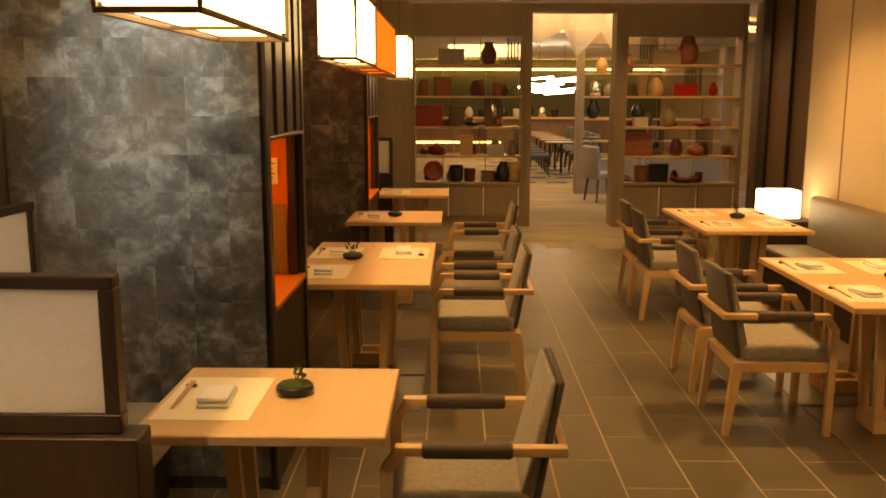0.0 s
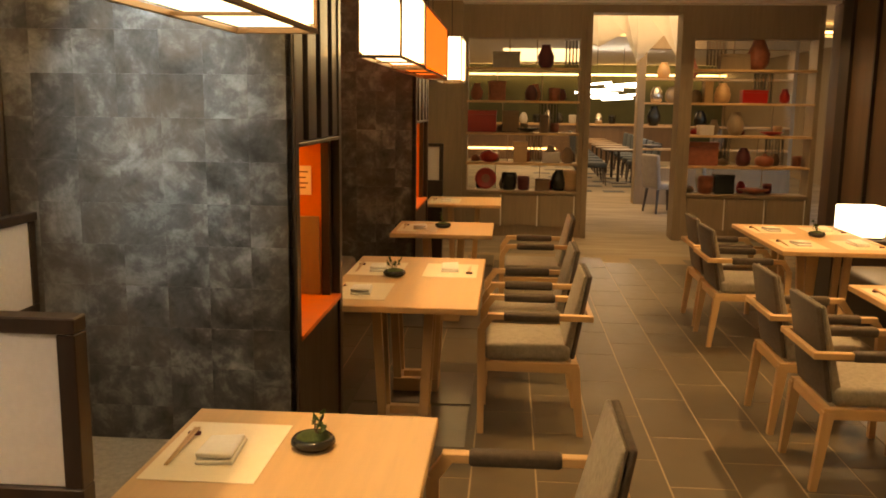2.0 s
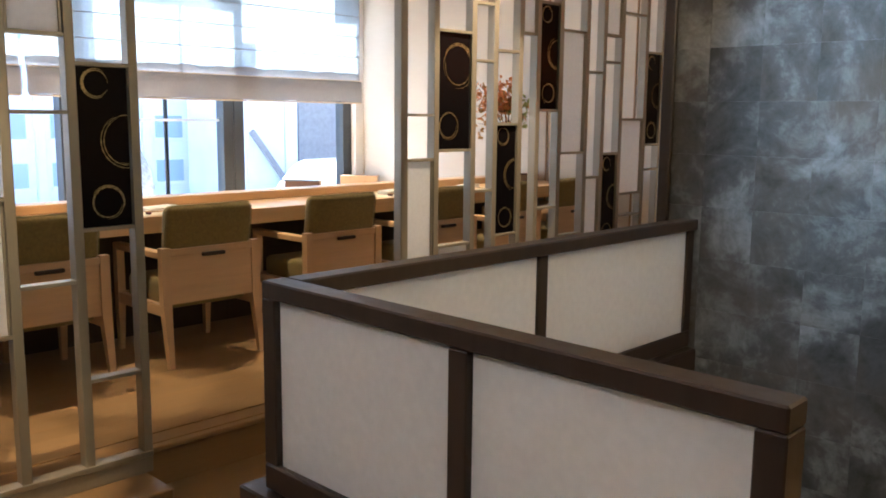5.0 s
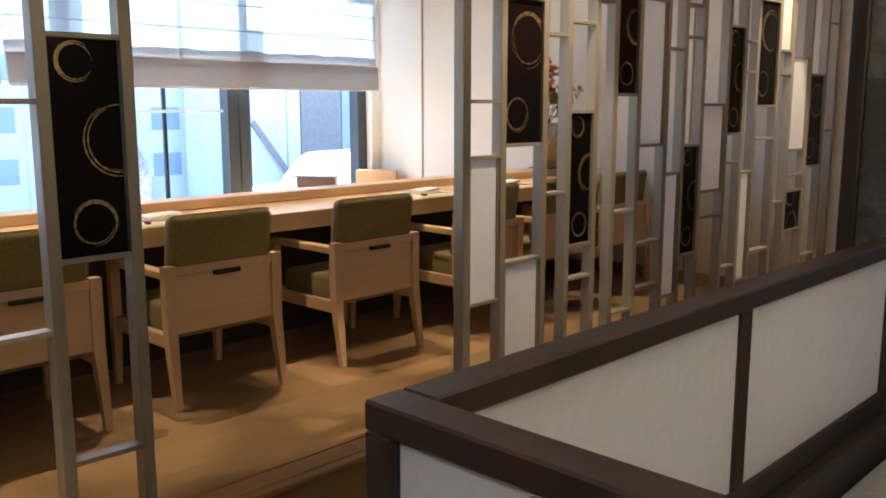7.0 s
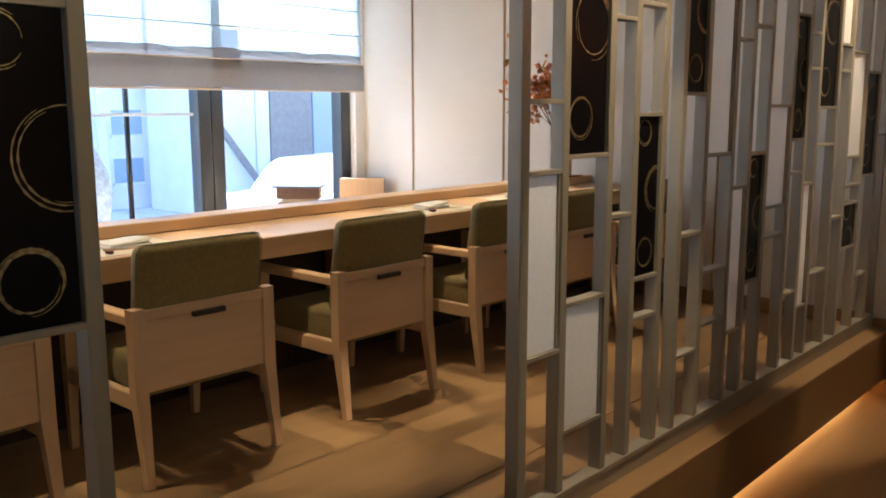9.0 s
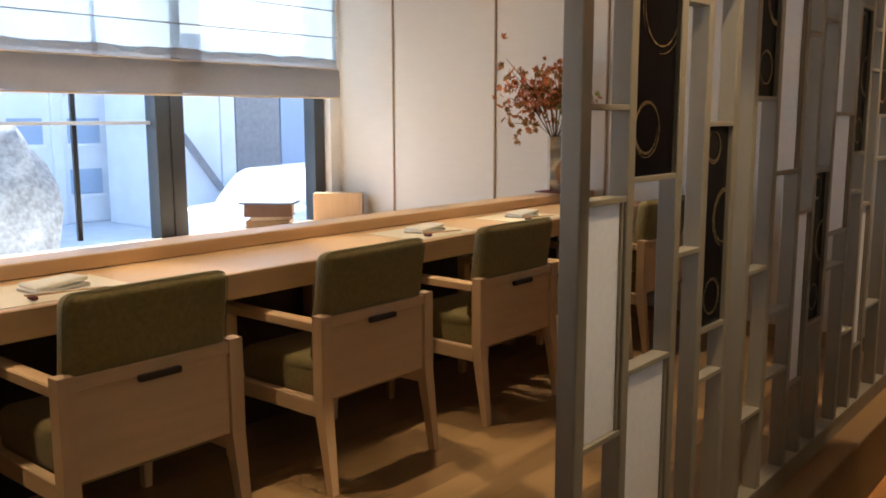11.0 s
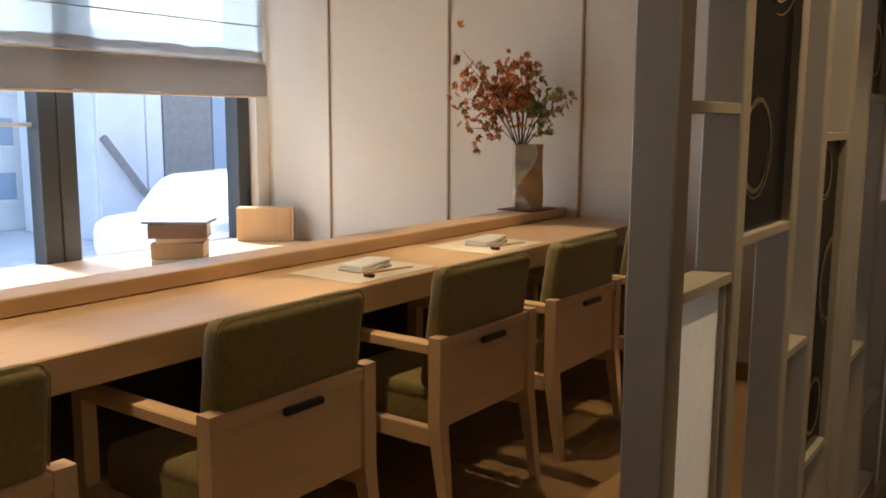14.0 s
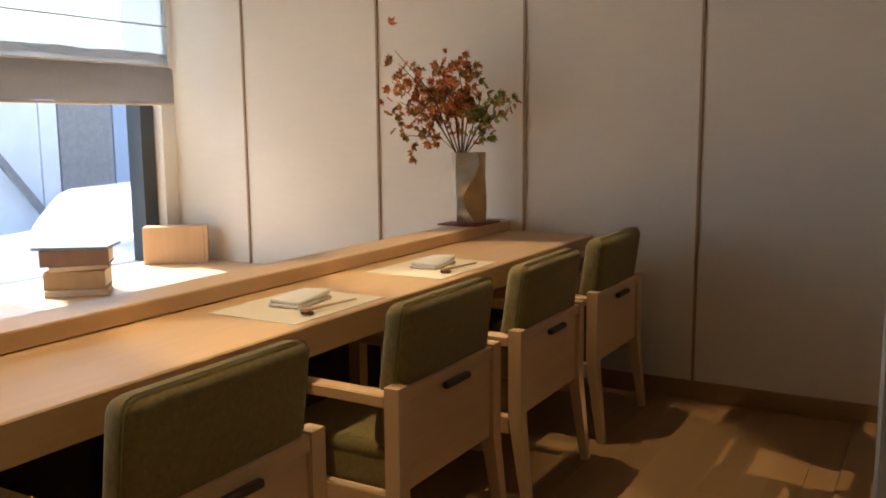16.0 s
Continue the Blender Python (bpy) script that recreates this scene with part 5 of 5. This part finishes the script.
def lounge_chair(m, fabric, label):
    c = thing("lounge_chair", label, "chair", m, "chairs in the further room")
    bm = bmesh.new()
    box(bm, -0.24, 0.24, -0.24, 0.24, 0.38, 0.48, 0.04, 3)
    part("seat", bm, fabric, c, smooth=True)
    bm = bmesh.new()
    vs = box(bm, 0.18, 0.25, -0.25, 0.25, 0.42, 0.92, 0.03, 3)
    for v in vs:
        v.co.x += 0.08 * (v.co.z - 0.42) - 0.25 * v.co.y * v.co.y
    part("backrest", bm, fabric, c, smooth=True)
    for sx in (-1, 1):
        for sy in (-1, 1):
            bm = bmesh.new()
            bar(bm, (sx * 0.22, sy * 0.21, 0), (sx * 0.18, sy * 0.17, 0.385), 0.022, 0.022, 0.034, 0.034)
            part("leg", bm, DARK, c)
    return c


pale = lounge_chair(pose(2.62, 13.9, 0, 0, 0, 200), PALEGREY, "pale grey upholstered chair with dark legs")
copy_thing(pale, pose(3.35, 13.6, 0, 0, 0, 180))
blue = lounge_chair(pose(2.0, 18.6, 0, 0, 0, 180), GREYBLUE, "dark slate-blue upholstered chair")
for i in range(1, 8):
    copy_thing(blue, pose(2.0 + 0.03 * i, 18.6 + 1.05 * i, 0, 0, 0, 178))
for i in range(7):
    copy_thing(blue, pose(3.0 + 0.03 * i, 18.3 + 1.05 * i, 0, 0, 0, 4))


def far_table(x, y):
    t = thing("lounge_table", "dark round table in the further room", "table", pose(x, y, 0), "tables in the further room")
    bm = bmesh.new()
    lathe(bm, [(0.36, 0), (0.38, 0.01), (0.38, 0.03), (0.36, 0.035)], at=(0, 0, 0.70), sides=24)
    part("top", bm, BROWNWOOD, t)
    bm = bmesh.new()
    lathe(bm, [(0.22, 0), (0.22, 0.015), (0.03, 0.03), (0.03, 0.70)], sides=16)
    part("pedestal", bm, HANDLE, t)


for i in range(6):
    far_table(2.55, 19.1 + 1.2 * i)
bar_unit = thing("bar_counter", "pale wooden bar with warm light at its foot", "counter")
block("front", BROWNWOOD, bar_unit, -1.6, 5.4, 27.0, 27.5, 0.003, 1.05, 0.005)
block("top", OAK_X, bar_unit, -1.7, 5.5, 26.9, 27.6, 1.051, 1.11, 0.004)
block("foot_light", COVE, bar_unit, -1.6, 1.6, 26.97, 26.995, 0.30, 0.36, 0.002, "warm light strip")
for i, x in enumerate((0.6, 1.0, 1.35, 1.7, 2.1, 2.5, 2.9, 3.3)):
    pot(("jar", "stack", "vase")[i % 3], x, 1.11, (WASHI, CERAMIC, SILVER, CERAMIC)[i % 4], "bar ware standing on the far bar", 1.3, 27.25)
chandelier = thing("tube_chandelier", "cluster of glowing white light tubes", "lamp", pose(2.45, 20.5, 1.98))
rng = random.Random(3)
for i in range(12):
    bm = bmesh.new()
    a = rng.uniform(-0.5, 0.5)
    p = Vector((rng.uniform(-0.4, 0.4), rng.uniform(-0.4, 0.4), rng.uniform(-0.19, 0.19)))
    v = Vector((math.cos(a), math.sin(a) * 0.5, rng.uniform(-0.12, 0.12))) * rng.uniform(0.25, 0.42)
    tube(bm, [p - v, p + v], 0.022, 8)
    part("tube", bm, TUBE, chandelier)
for x in (-0.5, 0.5):
    bm = bmesh.new()
    tube(bm, [(x * 0.6, 0, 0), (x * 0.6, 0, 0.97)], 0.006, 6)
    part("cable", bm, HANDLE, chandelier)
fold = thing("folded_pendant", "large pale folded sculpture hanging under the ceiling", "sculpture", pose(1.9, 13.2, 2.60))
bm = bmesh.new()
rows = []
for i, (x, z, y) in enumerate(((-0.75, 0.10, 0), (-0.45, -0.05, 0.3), (-0.1, 0.15, -0.1), (0.15, -0.28, 0.25), (0.5, 0.12, 0.0), (0.75, -0.2, 0.2))):
    rows.append([bm.verts.new((x, y, 0.55)), bm.verts.new((x + 0.08, y + 0.5, z)), bm.verts.new((x - 0.05, y + 1.0, 0.5))])
for p, q in zip(rows, rows[1:]):
    for k in range(2):
        bm.faces.new((p[k], p[k + 1], q[k + 1], q[k]))
bmesh.ops.solidify(bm, geom=list(bm.faces), thickness=0.012)
part("sheet", bm, WHITE, fold)
for x in (-0.45, 0.5):
    bm = bmesh.new()
    tube(bm, [(x, 0.2, 0.5), (x, 0.2, 0.6)], 0.006, 6)
    part("cable", bm, HANDLE, fold)
light_box = thing("ceiling_light_panel", "small amber square ceiling light", "lamp", pose(2.5, 15.4, 3.0))
block("panel", COVE, light_box, -0.2, 0.2, -0.2, 0.2, 0, 0.03, 0.003)

# ---- outside the windows ----
slab("ground", PAVING, -80, WIN_X - 0.16, -60, 70, -0.6, -0.35, "pale sunlit paving outside", "ground")


def building(x, y0, y1, h):
    b = thing("pale_building", "pale low building with square windows across the yard", "building")
    block("wall", FACADE, b, x - 6, x, y0, y1, -0.35, h, 0.02)
    n = int((y1 - y0) / 1.05)
    for i in range(n):
        yy = y0 + 0.3 + i * 1.05
        for z in (0.18, 1.08, 1.98, 2.88):
            w = block("window", FACADEGLASS, b, x - 0.05, x + 0.015, yy, yy + 0.6, z, z + 0.44, 0.005)
            block("sill", FACADE, w, x - 0.02, x + 0.06, yy - 0.04, yy + 0.64, z - 0.07, z - 0.005, 0.005)
        block("pier", FACADE, b, x, x + 0.10, yy + 0.74, yy + 0.92, -0.35, h, 0.01)
    block("roof", FACADE, b, x - 6.2, x + 0.25, y0 - 0.2, y1 + 0.2, h + 0.001, h + 0.3, 0.02)


building(-17.0, -4.6, 11.5, 4.0)
annex = thing("glass_annex", "pale blue panelled annex with a slanting brace", "building")
block("wall", FACADE, annex, -16.7, -14.6, 9.9, 19.0, -0.35, 2.9, 0.02)
for i, (a, c) in enumerate(((9.95, 10.78), (10.81, 11.1), (11.13, 12.1), (12.13, 13.4))):
    block("panel", (FACADE, FACADE, PALEGREY, FACADEGLASS)[i], annex, -14.59, -14.54, a, c, -0.3, 2.8, 0.004)
bm = bmesh.new()
bar(bm, (-14.42, 9.95, 1.25), (-14.42, 10.95, -0.02), 0.08, 0.10)
part("brace", bm, PALEGREY, annex)


def parked_car(m):
    c = thing("parked_car", "white parked car in full sun", "car", m)
    bm = bmesh.new()
    box(bm, -0.85, 0.85, -2.1, 2.1, 0.24, 0.78, 0.20, 5)
    part("body", bm, CARWHITE, c, smooth=True)
    bm = bmesh.new()
    vs = box(bm, -0.74, 0.74, -1.55, 1.45, 0.70, 1.20, 0.16, 5)
    for v in vs:
        k = (v.co.z - 0.70) / 0.50
        v.co.y *= 1 - 0.42 * k
        v.co.x *= 1 - 0.12 * k
    part("cabin", bm, CARWHITE, c, smooth=True)
    for s in (-1, 1):
        bm = bmesh.new()
        vs = box(bm, s * 0.70 - 0.015, s * 0.70 + 0.015, -0.95, 0.9, 0.86, 1.08, 0.01)
        for v in vs:
            v.co.y *= 1 - 0.25 * (v.co.z - 0.86) / 0.22
            v.co.x -= s * 0.05 * (v.co.z - 0.9)
        part("side_window", bm, CARGLASS, c)
        for y in (-1.3, 1.3):
            bm = bmesh.new()
            lathe(bm, [(0.20, -0.10), (0.31, -0.09), (0.32, 0), (0.31, 0.09), (0.20, 0.10)], sides=20)
            bmesh.ops.rotate(bm, matrix=Matrix.Rotation(math.pi / 2, 3, "Y"), verts=bm.verts)
            bmesh.ops.translate(bm, vec=(s * 0.74, y, 0.32), verts=bm.verts)
            part("wheel", bm, RUBBER, c, smooth=True)


parked_car(pose(-11.5, 10.1, -0.35, 0, 0, 20))


def shrub(x, y, z, r, h, seed):
    rng = random.Random(seed)
    s = thing("clipped_shrub", "rounded green shrub outside the window", "shrub", pose(x, y, z), "shrubs outside")
    bm = bmesh.new()
    tube(bm, [(0, 0, 0), (0.02, 0, h * 0.4), (0.0, 0.03, h * 0.8)], 0.04, 7, [0.05, 0.035, 0.015])
    part("trunk", bm, TWIG, s)
    bm = bmesh.new()
    for i in range(1500):
        a, u = rng.uniform(0, 6.283), rng.uniform(-0.9, 1)
        q = math.sqrt(1 - u * u) * r * rng.uniform(0.75, 1.08)
        p = Vector((q * math.cos(a), q * math.sin(a), h * 0.55 + u * h * 0.48))
        leaf_mesh(bm, p, rng.uniform(0.04, 0.075), rng)
    tagged(part("crown", bm, HEDGE, s), kind="stuff")


shrub(-9.6, 2.2, -0.35, 0.5, 1.0, 2)
shrub(-9.4, 0.6, -0.35, 0.55, 1.0, 3)


def rock(x, y, z, sx, sy, sz, seed):
    bm = bmesh.new()
    bmesh.ops.create_icosphere(bm, subdivisions=3, radius=1)
    for v in bm.verts:
        v.co *= 1 + 0.25 * noise.noise(v.co * 1.7 + Vector((seed, 0, 0)))
        v.co = Vector((v.co.x * sx, v.co.y * sy, v.co.z * sz))
    r = tagged(solid("garden_rock", bm, ROCK, True), "rough pale garden rock in the sun", "rock", "garden rocks")
    r.matrix_world = pose(x, y, z)


rock(-10.0, 5.12, 0.42, 0.45, 0.46, 0.95, 1)
rock(-9.3, 1.4, -0.2, 0.5, 0.7, 0.3, 2)
rock(-9.8, 3.1, -0.25, 0.4, 0.5, 0.25, 3)

# ---- pieces ----
def pieces(parent, name, mat, size, places, r=0.0008):
    bm = bmesh.new()
    box(bm, 0, size[0], 0, size[1], 0, size[2], r)
    bmesh.ops.recalc_face_normals(bm, faces=bm.faces)
    me = bpy.data.meshes.new(name)
    bm.to_mesh(me)
    bm.free()
    me.materials.append(mat)
    for p in places:
        o = new(name, me)
        o.parent = parent
        o.location = p


TW, TL, J = 0.293, 0.587, 0.008
rows = []
for i in range(-2, 14):
    x = 1.525 - TW * 4 + TW * (i - 1)
    if not -0.65 < x < 3.3:
        continue
    for j in range(-2, 17):
        y = 3.375 + TL * (j - 6) + (TL / 2 if i % 2 else 0)
        if -0.6 < y and y + TL < 9.73:
            rows.append((x, y, -0.003))
pieces(floor, "floor_tile", TILE, (TW - J, TL - J, 0.006), rows)
rest = bmesh.new()
for i in range(-7, 12):
    x = 1.525 - TW * 4 + TW * (i - 1)
    for j in range(-5, 17):
        y = 3.375 + TL * (j - 6) + (TL / 2 if i % 2 else 0)
        if (-0.65 < x < 3.3 and -0.6 < y) or y + TL > 9.73 or x < -1.6:
            continue
        box(rest, x, x + TW - J, y, y + TL - J, -0.003, 0.003)
tagged(part("outlying_tiles", rest, TILE, floor), kind="stuff")

SW, SH = 0.158, 0.1536
for blk, y in ((block_1, 3.03), (block_2, 7.02)):
    spots, slivers = [], []
    for r in range(18):
        z = 1.598 + SH * (r - 10)
        for c in range(-3, 4):
            x = -1.203 + SW * c
            if c == -3:
                slivers.append((BLOCK_X0 + 0.003, y, z))
            else:
                spots.append((x, y + 0.0003 * ((r * 3 + c * 5) % 3), z))
    pieces(blk, "slate_tile", SLATE, (SW - 0.0003, 0.014, SH - 0.0003), spots, 0.0002)
    pieces(blk, "slate_tile", SLATE, (-1.203 - 2 * SW - BLOCK_X0 - 0.0035, 0.014, SH - 0.0003), slivers, 0.0002)

boards = {}
for i in range(24):
    x = -5.54 + 0.1 * i
    for j in range(6):
        y = -3.55 + 1.9 * j + 0.63 * (i % 3)
        length = min(1.9, END_Y - y)
        if x + 0.1 < -3.14 and length > 0.05:
            boards.setdefault(round(length, 3), []).append((x, y, DECK_Z - 0.005))
for length, spots in boards.items():
    pieces(deck_base, "floor_board", DECK, (0.0998, length - 0.0003, 0.005), spots, 0.0003)
